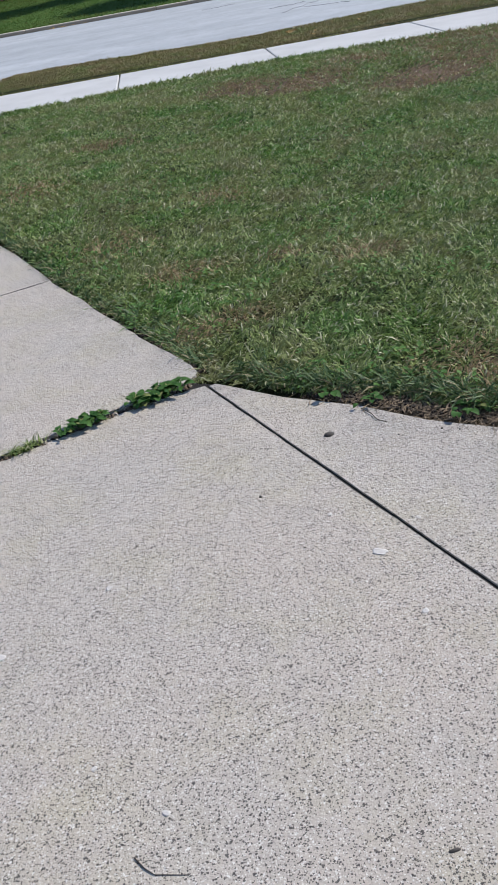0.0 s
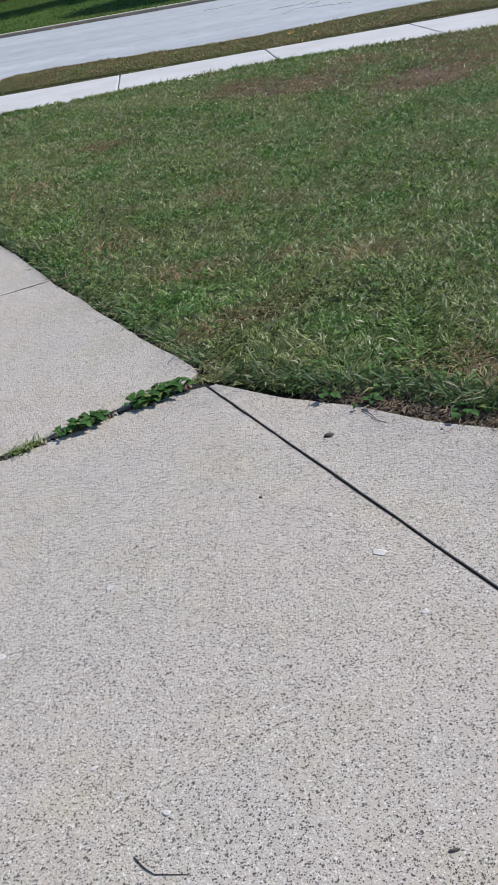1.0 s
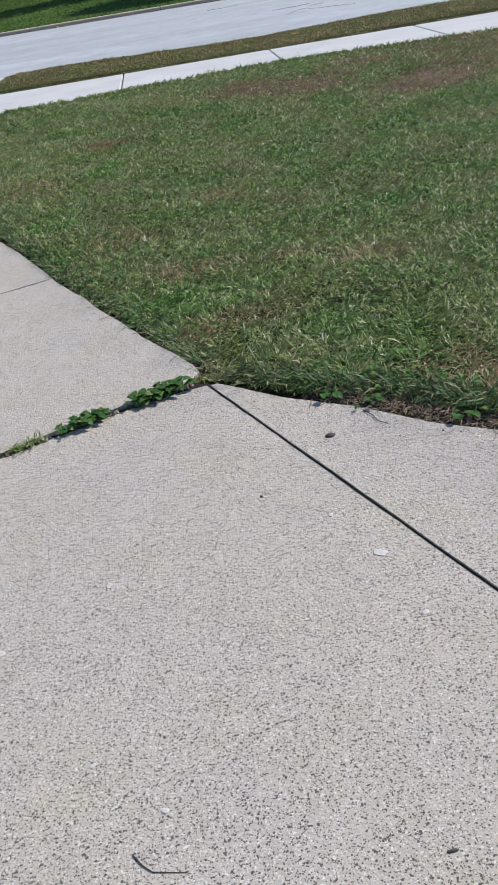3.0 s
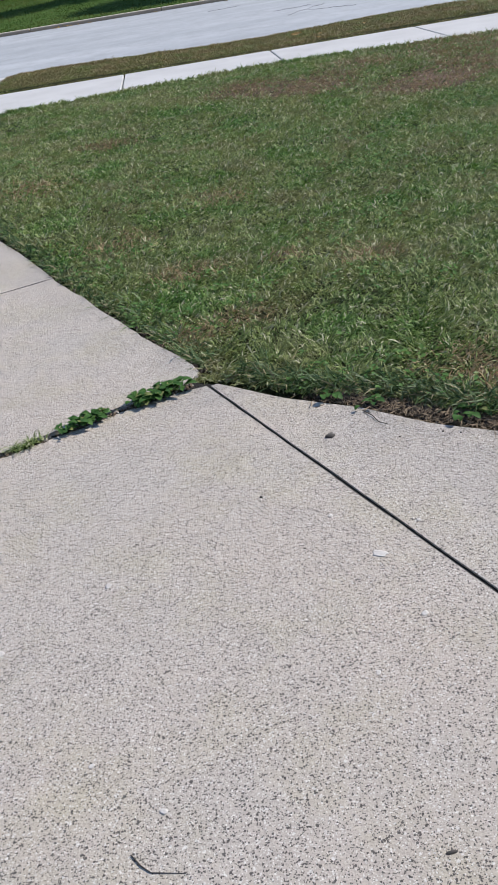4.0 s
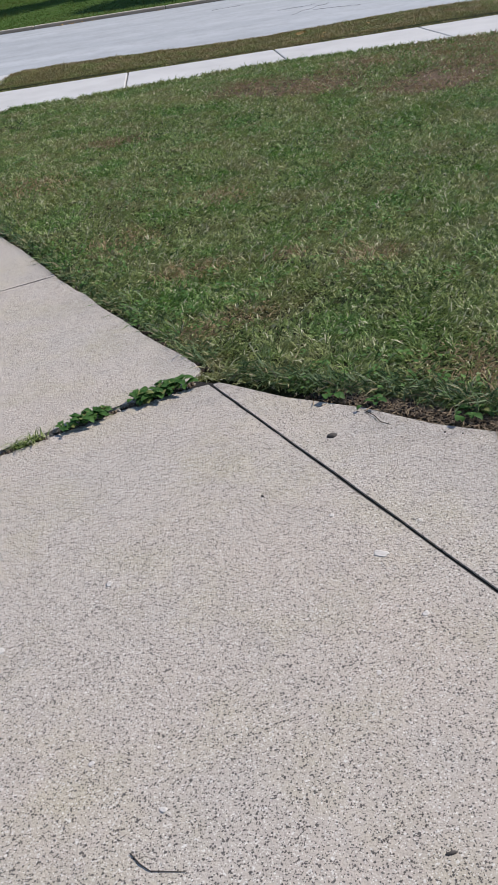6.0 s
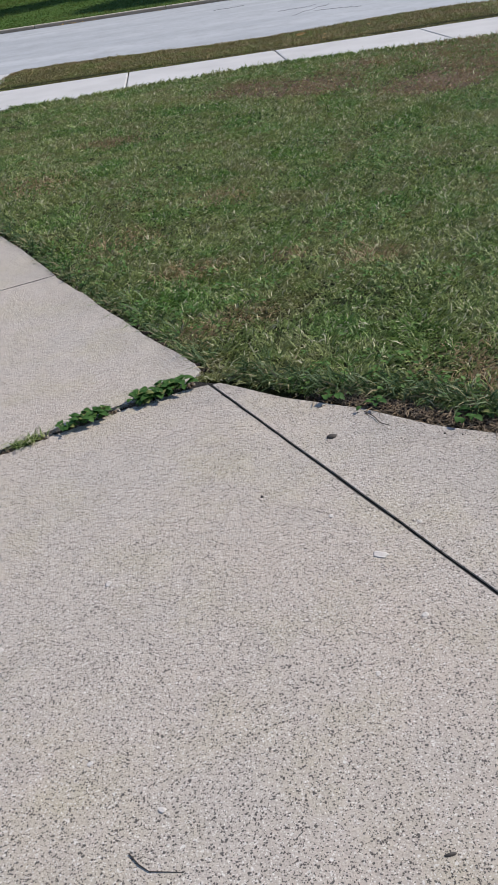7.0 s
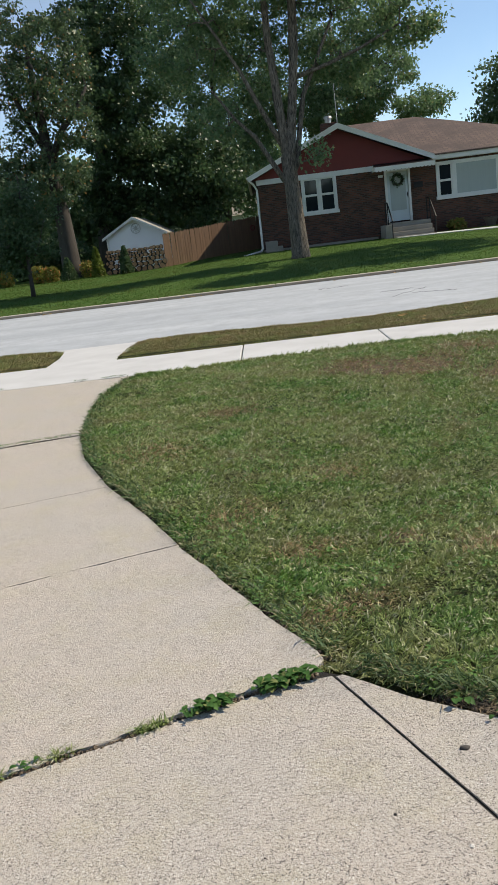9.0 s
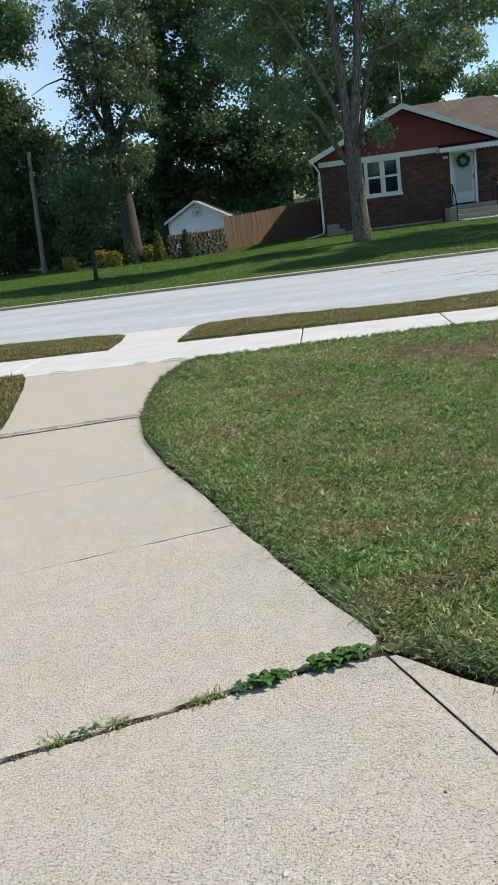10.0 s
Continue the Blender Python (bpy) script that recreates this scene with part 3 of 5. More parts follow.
for q, s in zip(grid, grid[1:]):
    for j in range(len(xs) - 1):
        bm.faces.new((q[j], q[j + 1], s[j + 1], s[j]))
road = part("road", bm, ROAD)
tagged(road, "pale weathered grey road with fine cracks and dust", "road", kind="structure")


def kerb(name, y0, y1, z0, z1, label):
    k = thing(name, (0, y0, z0), label, "kerb", kind="structure")
    for n in range(-16, 17):
        x0, x1 = n * 3.0 + 0.006, n * 3.0 + 2.994
        bm = bmesh.new()
        box(bm, x0, x1, y0, y1, z0, z1, bevel=0.018)
        # upward faces get the lighter, sunlit tone
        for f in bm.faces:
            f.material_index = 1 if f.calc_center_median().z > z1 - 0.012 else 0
        part("kerb_stone", bm, [CURB_SHADED_FACE, CURB_LIT_TOP], k)


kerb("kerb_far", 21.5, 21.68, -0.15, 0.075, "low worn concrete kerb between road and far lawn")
kerb("kerb_near", 12.38, 12.53, -0.2, -0.012, "flush concrete kerb hidden by overgrown verge grass")

# cracks in the road, thin dark fissures
rng = np.random.default_rng(5)
for cx, cy, turn, length in ((2.35, 15.6, 0.9, 1.3), (2.7, 15.2, -0.5, 0.8), (2.2, 16.2, 0.2, 0.7), (5.0, 17.2, 1.2, 0.8), (1.2, 18.6, 0.4, 0.7)):
    bm = bmesh.new()
    n, pts = 14, []
    for j in range(n):
        f = (j / (n - 1) - 0.5) * length
        px, py = cx + f * math.cos(turn), cy + f * math.sin(turn) + rng.normal(0, 0.05)
        pz = float(np.interp(py, [p[0] for p in prof], [p[1] for p in prof]))
        pts.append((px, py, pz + 0.001))
    tube(bm, pts, 0.003, 4)
    part("crack", bm, JOINT, road, "thin dark crack")

# ---- grass ----
PATH_FAR = [(6.75, 34.35), (8.0, 33.9), (10.5, 33.0), (13.5, 31.5), (13.5, 30.3), (10.3, 32.0), (8.0, 33.0), (6.4, 33.6), (5.1, 33.9), (5.1, 34.6)]
DRIVE_FAR = [(13.0, 21.69), (6.0, 21.69), (6.5, 22.3), (7.8, 22.9), (10.0, 23.4), (13.0, 24.0)]


def scatter(rng, x0, x1, y0, y1, n, keep):
    p = np.c_[rng.uniform(x0, x1, n), rng.uniform(y0, y1, n)]
    return p[keep(p)]


def on_ground(p):
    return np.c_[p, ground_height(p[:, 0], p[:, 1])]


def wedge(p):
    """The stretch of near lawn beside the walk, thinned with distance from the pad."""
    return lawn_mask(p) & ~bare_strip(p) & (p[:, 0] < 0.9 + 0.34 * p[:, 1]) & (p[:, 0] > -0.25 - 0.33 * p[:, 1])


rng = np.random.default_rng(11)
p = np.concatenate([scatter(rng, -2, 2.6, 1.6, 4.0, 270000, wedge), scatter(rng, -2.4, 3.6, 4.0, 6.5, 230000, wedge), scatter(rng, -2.4, 4.4, 6.5, 9.15, 190000, wedge)])
clump = noise.noise
thick = np.array([clump((x * 2.2, y * 2.2, 0)) + 0.6 * clump((x * 9, y * 9, 3)) for x, y in p])
tuft = np.array([clump((x * 22, y * 22, 7)) for x, y in p])
flow = np.array([3.0 * clump((x * 3, y * 3, 11)) + 4.5 * clump((x * 13, y * 13, 15)) for x, y in p])
keep = thick + 0.9 * tuft + rng.normal(0, 0.3, len(p)) > -0.85
gap = 0.018 + 0.014 * thick
keep &= ~inside(p - np.c_[gap, 0.8 * gap], WALK)
for x, y, r, soft in BARE_SPOTS:
    near_spot = np.hypot(p[:, 0] - x, p[:, 1] - y) < r + 0.5 * soft + 0.3 * thick
    keep &= ~(near_spot & (rng.uniform(0, 1, len(p)) < 0.6))
p, thick, flow, tuft = p[keep], thick[keep], flow[keep], tuft[keep]
long = 0.0265 * (1 + 0.4 * np.clip(thick, -0.7, 0.9) + 0.5 * np.clip(tuft, -0.6, 0.6))
lawn = new("grass", sward("grass", on_ground(p), rng, long, 0.0034 + 0.0005 * (p[:, 1] - 2), flow, GRASS))
tagged(lawn, "dense uneven green lawn grass with dry brown patches", "grass", kind="stuff")
# ragged lawn edge along the sidewalk
p = np.c_[rng.uniform(-2.0, 4.6, 9000), 9.13 - np.abs(rng.normal(0, 0.05, 9000))]
tuft = np.array([clump((x * 5, 0.0, 9)) + 0.6 * clump((x * 17, 0.0, 9)) for x, y in p])
p, tuft = p[tuft > -0.35], tuft[tuft > -0.35]
p = p[lawn_mask(p)]
ragged = new("lawn_edge_grass", sward("lawn_edge_grass", on_ground(p), rng, 0.045, 0.0075, rng.uniform(0, 6.3, len(p)), GRASS, 0.4, 1.4))
tagged(ragged, "ragged grass tufts overhanging the sidewalk edge", "grass", kind="stuff")
# longer blades that hang over the paving
edge = []
for path, n in ((RIGHT_EDGE, 5200), (BARE[1:9], 9000)):
    q = np.array(path)
    seg = np.r_[0, np.cumsum(np.linalg.norm(np.diff(q, axis=0), axis=1))]
    s = rng.uniform(0, seg[-1], n)
    edge.append(np.c_[np.interp(s, seg, q[:, 0]), np.interp(s, seg, q[:, 1])] + np.abs(rng.normal(0, 0.05, (n, 1))) * np.array([0.75, 0.65]) + np.array([0.022, 0.02]))
p = np.concatenate(edge)
p = p[lawn_mask(p) & ~bare_strip(p)]
flow = np.array([-2.3 + 2.4 * clump((x * 7, y * 7, 15)) for x, y in p])
fringe = new("grass_fringe", sward("grass_fringe", on_ground(p), rng, 0.058, 0.0042, flow, FRINGE, 0.0, 1.1))
tagged(fringe, "long green blades hanging over the paving edge", "grass", kind="stuff")
p = scatter(rng, -7.5, 5.4, 10.69, 12.43, 105000, lambda p: lawn_mask(p))
verge = new("verge_grass", blades("verge_grass", on_ground(p), rng, 0.019 + 0.014 * np.array([clump((x * 3, y * 3, 1)) for x, y in p]), 0.007, 1.4, VERGE_GRASS))
tagged(verge, "patchy dry brown-green grass on the verge", "grass", kind="stuff")
p = scatter(rng, -6.5, -2.6, 5.8, 9.14, 26000, lambda p: lawn_mask(p) & (p[:, 0] < -2.6))
side = new("side_grass", blades("side_grass", on_ground(p), rng, 0.026, 0.008, 1.6, VERGE_GRASS))
tagged(side, "dry brown-green grass on the far side of the walk", "grass", kind="stuff")
p = scatter(rng, -22, 17, 21.7, 36, 90000, lambda p: (p[:, 1] < 35.6) & (np.abs(p[:, 0]) < 0.42 * p[:, 1] + 3))
p2 = scatter(rng, -24, -0.6, 36, 47, 35000, lambda p: p[:, 1] > 0)
p = np.concatenate([p, p2])
p = p[~(inside(p, PATH_FAR) | inside(p, DRIVE_FAR))]
far = new("far_grass", blades("far_grass", np.c_[p, far_height(p[:, 0], p[:, 1]) - 0.01], rng, 0.04, 0.026, 2.0, FAR_GRASS))
tagged(far, "mown green lawn rising to the brick house", "grass", kind="stuff")
# clover and broad leaves among the blades
p = scatter(rng, -1.9, 3.4, 2.0, 8.6, 11000, wedge)
t = np.array([clump((x * 1.7 + 8, y * 1.7, 5)) for x, y in p])
p = p[t + rng.normal(0, 0.12, len(t)) > 0.14]
p = np.repeat(p, 4, axis=0) + rng.normal(0, 0.012, (len(p) * 4, 2))
p = p[lawn_mask(p)]
clover = new("clover", leaves("clover", on_ground(p) + np.c_[np.zeros((len(p), 2)), rng.uniform(0.016, 0.034, len(p))], rng, 0.017, CLOVER, 0.0, 0.75))
tagged(clover, "small bright green clover leaves in the lawn", "clover", kind="stuff")
# plainer grass on the parts of the lot beside and behind
def beside(p):
    return lawn_mask(p) & ~bare_strip(p) & ~((p[:, 0] < 0.9 + 0.34 * p[:, 1]) & (p[:, 0] > -0.25 - 0.33 * p[:, 1]) & (p[:, 1] > 1.6))


p = scatter(rng, -6, 6, -3.5, 9.14, 95000, beside)
p = p[~((p[:, 0] < -2.6) & (p[:, 1] > 5.8))]
outer = new("outer_grass", sward("outer_grass", on_ground(p), rng, 0.05, 0.013, rng.uniform(0, 6.3, len(p)), GRASS, 0.0, 0.9))
tagged(outer, "mown green lawn grass beside the paving", "grass", kind="stuff")
# bare soil and thatch along the pad's edge; clods also paint the shadow line
clods = bmesh.new()
for j in range(1500):
    f = rng.uniform(0, 1) ** 0.8
    x0, y0 = np.interp(f, (0, 0.25, 0.5, 0.75, 1), (0.05, 0.27, 0.44, 0.64, 1.1)), np.interp(f, (0, 0.25, 0.5, 0.75, 1), (2.32, 2.165, 2.035, 1.905, 1.51))
    r = rng.uniform(0.002, 0.008)
    m = Matrix.LocRotScale((x0 + rng.normal(0.018, 0.018), y0 + rng.normal(0.022, 0.018), rng.uniform(-0.03, 0.004)), Euler(rng.uniform(0, 6, 3)), (r, r * 0.8, r * 0.6))
    bmesh.ops.create_icosphere(clods, subdivisions=1, radius=1.0, matrix=m)
for v in clods.verts:
    v.co += Vector((noise.noise(v.co * 160), noise.noise(v.co * 150), 0)) * 0.003
q = np.array(RIGHT_EDGE)
for j in range(900):
    f = rng.uniform(0, 1) ** 1.3 * (len(q) - 1)
    r = rng.uniform(0.004, 0.014)
    x0, y0 = np.interp(f, range(len(q)), q[:, 0]), np.interp(f, range(len(q)), q[:, 1])
    m = Matrix.LocRotScale((x0 + abs(rng.normal(0.008, 0.012)), y0 + abs(rng.normal(0.006, 0.01)), rng.uniform(-0.03, -0.004)), Euler(rng.uniform(0, 6, 3)), (r, r * 0.8, r * 0.6))
    bmesh.ops.create_icosphere(clods, subdivisions=1, radius=1.0, matrix=m)
crumble = part("soil_clods", clods, SOIL)
tagged(crumble, "crumbling soil clods along the paving edges, darkened for shade under the grass", "soil", kind="stuff")
q = np.array([(0.16, 2.27), (0.34, 2.11), (0.5, 1.99), (0.64, 1.9), (0.95, 1.64)])
s = rng.uniform(0, 4, 6500)
p = np.c_[np.interp(s, range(5), q[:, 0]), np.interp(s, range(5), q[:, 1])] + np.array([0.02, 0.025]) + rng.normal(0, 0.026, (6500, 2))
thatch = new("thatch", sward("thatch", np.c_[p, rng.uniform(-0.03, 0.002, 6500)], rng, 0.034, 0.0022, rng.uniform(0, 6.3, 6500), THATCH, -0.1, 0.5))
tagged(thatch, "dry straw-coloured thatch on bare soil", "thatch", kind="stuff")

# earth and crumbled mortar in the joint
for name, n, r0, r1, material, label in (("joint_soil", 420, 0.003, 0.011, GAP_SOIL, "brown crumbly soil filling the weedy paving joint"), ("joint_grit", 60, 0.002, 0.006, GRIT, "pale crumbs of broken concrete in the joint")):
    bm = bmesh.new()
    for j in range(n):
        f = rng.uniform(0, 1) if n > 100 else rng.uniform(0.6, 1)
        r = rng.uniform(r0, r1)
        m = Matrix.LocRotScale((-1.25 + 1.05 * f + rng.normal(0, 0.005), 2.015 + 0.465 * f + rng.normal(0, 0.006), rng.uniform(-0.012, 0.001)), Euler(rng.uniform(0, 6, 3)), (r, r * 0.8, r * 0.6))
        bmesh.ops.create_icosphere(bm, subdivisions=1, radius=1.0, matrix=m)
    tagged(part(name, bm, material), label, "soil", kind="stuff")

# ---- weeds in the joints ----
def weed(x, y, z, n, size, seed, grassy=False, spread=0.05, along=(0.9, 0.4), label="broad-leaved green weed growing in the paving joint"):
    w = thing("weed", (x, y, z), label, "weed", "weeds in the joint")
    r = np.random.default_rng(seed)
    if grassy:
        s = r.normal(0, spread, n)
        xyz = np.c_[s * along[0] + r.normal(0, 0.006, n), s * along[1] + r.normal(0, 0.006, n), np.zeros(n)]
        part_data("tuft", blades("weed_blades", xyz, r, size, 0.004, 1.6, GRASS), w)
        return w
    s = r.uniform(-spread, spread, n)
    bm = bmesh.new()
    for j in range(n):
        a, L = r.uniform(0, 2 * math.pi), size * r.uniform(0.6, 1.25)
        up = r.uniform(0.3, 0.75)
        o = Vector((s[j] * along[0] - along[1] * (q := r.normal(0, 0.009)), s[j] * along[1] + along[0] * q, r.uniform(0, 0.4 if n > 20 else 0.05) * size))
        d = Vector((math.cos(a), math.sin(a), 0))
        c = Vector((-d.y, d.x, 0))
        rows = []
        for f, wd in ((0.0, 0.03), (0.22, 0.14), (0.42, 0.33), (0.65, 0.36), (0.87, 0.22), (1.0, 0.02)):
            m = o + d * L * f * 0.85 + Vector((0, 0, L * (up * f - 0.55 * f * f) + 0.012))
            rows.append([bm.verts.new(m - c * L * wd * 0.75 + Vector((0, 0, L * wd * 0.25))), bm.verts.new(m), bm.verts.new(m + c * L * wd * 0.75 + Vector((0, 0, L * wd * 0.25)))])
        for q0, q1 in zip(rows, rows[1:]):
            for i0 in (0, 1):
                bm.faces.new((q0[i0], q0[i0 + 1], q1[i0 + 1], q1[i0]))
    me = mesh_of("weed_leaves", bm, WEED, True)
    part_data("leaves", me, w)
    return w


weed(-0.33, 2.418, 0.0, 85, 0.040, 1, spread=0.06)
weed(-0.245, 2.45, 0.0, 24, 0.044, 2, spread=0.02)
weed(-0.51, 2.338, 0.0, 75, 0.035, 3, spread=0.05)
weed(-0.58, 2.308, 0.0, 24, 0.028, 4, spread=0.025)
weed(-0.688, 2.268, 0.0, 150, 0.02, 5, True, 0.026, label="tuft of thin grass growing in the paving joint")
weed(-0.94, 2.165, 0.0, 80, 0.018, 6, True, 0.03, label="tuft of thin grass growing in the paving joint")
weed(-1.08, 2.1, 0.0, 60, 0.018, 7, True, 0.025, label="tuft of thin grass growing in the paving joint")
weed(-1.02, 2.13, 0.0, 8, 0.03, 8, spread=0.03)
weed(0.27, 2.165, 0.0, 9, 0.032, 9, spread=0.03, label="small broad-leaved weed at the pad's soil edge")
weed(0.5, 2.03, 0.0, 14, 0.036, 10, spread=0.04, label="small broad-leaved weed at the pad's soil edge")
weed(0.18, 2.25, 0.0, 6, 0.04, 16, spread=0.02, label="small broad-leaved weed at the pad's soil edge")
for j, f in enumerate((0.03, 0.16, 0.3, 0.38, 0.5, 0.62, 0.78, 0.9)):
    weed(-1.8 - 1.05 * f, 6.355 - 0.27 * f, 0.0, 30 + 8 * (j % 3), 0.021, 20 + j, spread=0.07, along=(0.97, 0.25), label="low green weed in the far paving joint")
for j, (x, y) in enumerate(((-2.35, 9.14), (-2.05, 9.14), (-1.95, 9.15), (-3.3, 9.14))):
    weed(x, y, 0.0, 26, 0.026, 40 + j, spread=0.08, along=(1, 0), label="dark low weed beside the sidewalk")

# loose gravel and pebbles in the broken joint
rng = np.random.default_rng(3)
bm0 = bmesh.new()
bmesh.ops.create_icosphere(bm0, subdivisions=1, radius=1.0)
for v in bm0.verts:
    v.co *= 1 + 0.25 * noise.noise(v.co * 2.3)
peb = mesh_of("gravel", bm0, GRAVEL)
crumbs = thing("joint_gravel", (-0.5, 2.36, -0.02), "loose gravel crumbs in the broken paving joint", "gravel")
for j in range(60):
    f = rng.uniform(0, 1)
    ob = part_data("pebble", peb, crumbs)
    r = rng.uniform(0.004, 0.011)
    ob.scale = (r, r * rng.uniform(0.6, 1), r * 0.6)
    ob.location = (-0.2 - 0.8 * f + 0.5, 2.505 - 0.37 * f + rng.normal(0, 0.008) - 2.36, rng.uniform(0.014, 0.02))
    ob.rotation_euler = (0, 0, rng.uniform(0, 6))


def chip(x, y, rx, ry, turn, material, label, name="pebble", h=0.4, cat="pebble"):
    bm = bmesh.new()
    bmesh.ops.create_icosphere(bm, subdivisions=2, radius=1.0)
    for v in bm.verts:
        v.co *= 1 + 0.5 * noise.noise(v.co * 2.0 + Vector((x * 31, y * 17, 0)))
        v.co.z *= h * min(rx, ry) / rx
    bmesh.ops.scale(bm, verts=bm.verts[:], vec=(rx, ry, rx))
    bmesh.ops.rotate(bm, verts=bm.verts[:], cent=(0, 0, 0), matrix=Matrix.Rotation(turn, 3, "Z"))
    ob = new(name, mesh_of(name, bm, material, True))
    ob.location = (x, y, 0.0008)
    return tagged(ob, label, cat)


chip(0.15, 1.54, 0.017, 0.010, -0.5, STONE_W, "flat white stone chip set in the concrete", h=0.035)
for x, y, r in ((-0.43, 1.59, 0.009), (-0.32, 1.02, 0.007), (0.19, 1.345, 0.008), (0.07, 1.22, 0.006), (-0.66, 1.36, 0.011), (-0.645, 1.44, 0.013), (-0.68, 1.5, 0.01), (-0.44, 1.13, 0.006), (0.075, 1.70, 0.007), (-0.25, 1.28, 0.005), (0.26, 1.63, 0.006)):
    chip(x, y, r, r * 0.75, x * 20, STONE_W, "small pale pebble set in the concrete", h=0.035)
chip(0.14, 2.04, 0.013, 0.008, 0.1, STONE_D, "small dark loose stone on the pad", "stone", 0.9, "stone")
chip(-0.07, 1.82, 0.004, 0.004, 0.4, STONE_D, "tiny dark crumb on the pad", "stone", 0.9, "stone")
chip(0.09, 0.87, 0.010, 0.003, 0.1, STONE_D, "tiny dark splinter on the pad", "splinter", 0.9, "splinter")
for x, y, r in ((0.42, 1.97, 0.004), (0.46, 1.95, 0.003), (0.31, 1.98, 0.003), (0.0, 1.6, 0.003), (-0.37, 1.72, 0.003)):
    chip(x, y, r, r * 0.7, x * 9, STONE_D, "tiny dark crumb of soil on the pad", "crumb", 0.8, "crumb")
for pts, r in (([(-0.37, 0.955, 0.0015), (-0.355, 0.935, 0.002), (-0.34, 0.922, 0.0015), (-0.29, 0.912, 0.001)], 0.0011), ([(0.25, 2.14, 0.003), (0.268, 2.105, 0.004), (0.275, 2.07, 0.003), (0.298, 2.05, 0.001)], 0.0014)):
    bm = bmesh.new()
    tube(bm, pts, [r, r, r * 0.8, r * 0.5], 6)
    ob = part("twig", bm, TWIG)
    tagged(ob, "thin dry dark twig lying on the concrete", "twig")
rng = np.random.default_rng(21)
bm = bmesh.new()
rows = [[bm.verts.new((x * (1 - abs(f)) * 0.9, f, 0.18 * abs(x) + 0.12 * f * f)) for x in (-0.6, 0, 0.6)] for f in (-0.98, -0.4, 0.2, 0.98)]
for q0, q1 in zip(rows, rows[1:]):
    for i0 in (0, 1):
        bm.faces.new((q0[i0], q0[i0 + 1], q1[i0 + 1], q1[i0]))
leaf_me = mesh_of("fallen_leaf", bm, LEAF_FALL)
for j in range(46):
    if j == 0:
        x, y, z, s = 1.53, 11.45, 0.05, 0.075
    elif j < 12:
        x, y, z, s = rng.uniform(-4, 5), rng.uniform(10.8, 12.1), 0.045, 0.03
    else:
        x, y, s = rng.uniform(-6, 8), 21.42 - abs(rng.normal(0, 0.12)), 0.05
        z = 0.012
        if j % 3 == 0:
            x = rng.normal(-2.6, 0.5) if j % 2 else rng.normal(6.2, 0.5)
    ob = new("fallen_leaf", leaf_me)
    ob.scale = (s, s, s)
    ob.location, ob.rotation_euler = (x, y, z), (rng.normal(0, 0.3), rng.normal(0, 0.3), rng.uniform(0, 6))
    tagged(ob, "curled yellow-brown fallen leaf near the kerb", "leaf", "fallen leaves")

# ---- the brick house across the road ----
HY = 36.0
house = thing("house", (5.5, HY, 0.4), "single-storey dark brick bungalow with red gable and brown hip roof", "house")
holes = ((1.62, 3.07, 1.82, 3.36), (5.03, 6.08, 1.15, 3.22), (7.13, 10.5, 1.82, 3.32))


def with_holes(x0, x1, z0, z1, y0, y1, cut):
    """A wall in x and z, built of blocks round its openings."""
    rows = []
    xs = sorted({x0, x1, *[v for h in cut for v in h[:2]]})
    for a, b in zip(xs, xs[1:]):
        h = [c for c in cut if c[0] <= a and b <= c[1]]
        if h:
            rows += [(a, b, y0, y1, z0, h[0][2]), (a, b, y0, y1, h[0][3], z1)]
        else:
            rows.append((a, b, y0, y1, z0, z1))
    return rows


# hidden rear depth, walls and gable roof to y 49, added to shade the fence
for row in with_holes(-0.14, 13.2, 0.2, 3.45, HY, HY + 0.25, holes) + [(-0.14, 0.11, HY + 0.25, 49, 0.2, 3.45), (12.95, 13.2, HY + 0.25, 49, 0.2, 3.45), (0.11, 12.95, 48.75, 49, 0.2, 3.45)]:
    part("wall", boxes(row), BRICK, house, "dark brown brick wall")
part("foundation", boxes((-0.2, 4.6, HY - 0.06, HY, 0.2, 0.66), bevel=0.01), STEP, house, "grey concrete footing")
part("ceiling_slab", boxes((0.11, 12.95, HY + 0.25, 48.75, 3.35, 3.42)), WHITE, house)
part("band", boxes((-0.2, 4.75, HY - 0.05, HY - 0.003, 3.27, 3.47)), WHITE, house, "white painted frieze board")
part("frieze", boxes((6.95, 13.3, HY - 0.35, HY - 0.003, 3.40, 3.62)), WHITE, house, "white eave board")
bm = front(bmesh.new(), [(-0.3, 3.473), (6.85, 3.473), (3.27, 5.06)], HY - 0.02, HY + 0.1)
part("gable", bm, RED, house, "dark red painted gable boards")
# gable roof over the left wing
for sx in (-1, 1):
    xe = 3.27 + sx * 3.75
    bm = bmesh.new()
    z_e, z_r = 3.62, 5.26
    pts = [(3.27, z_r), (xe, z_e), (xe, z_e - 0.1), (3.27, z_r - 0.1)]
    front(bm, pts, HY - 0.45, 49.3)
    part("roof", bm, SHINGLE, house, "brown asphalt shingles")
    bm = bmesh.new()
    front(bm, [(3.27, z_r - 0.005), (xe + sx * 0.02, z_e - 0.005), (xe + sx * 0.02, z_e - 0.21), (3.27, z_r - 0.22)], HY - 0.49, HY - 0.452)
    part("bargeboard", bm, WHITE, house, "white bargeboard")
part("gutter", boxes((-0.56, -0.44, HY - 0.42, 49.2, 3.5, 3.61), bevel=0.02), WHITE, house, "white rain gutter")
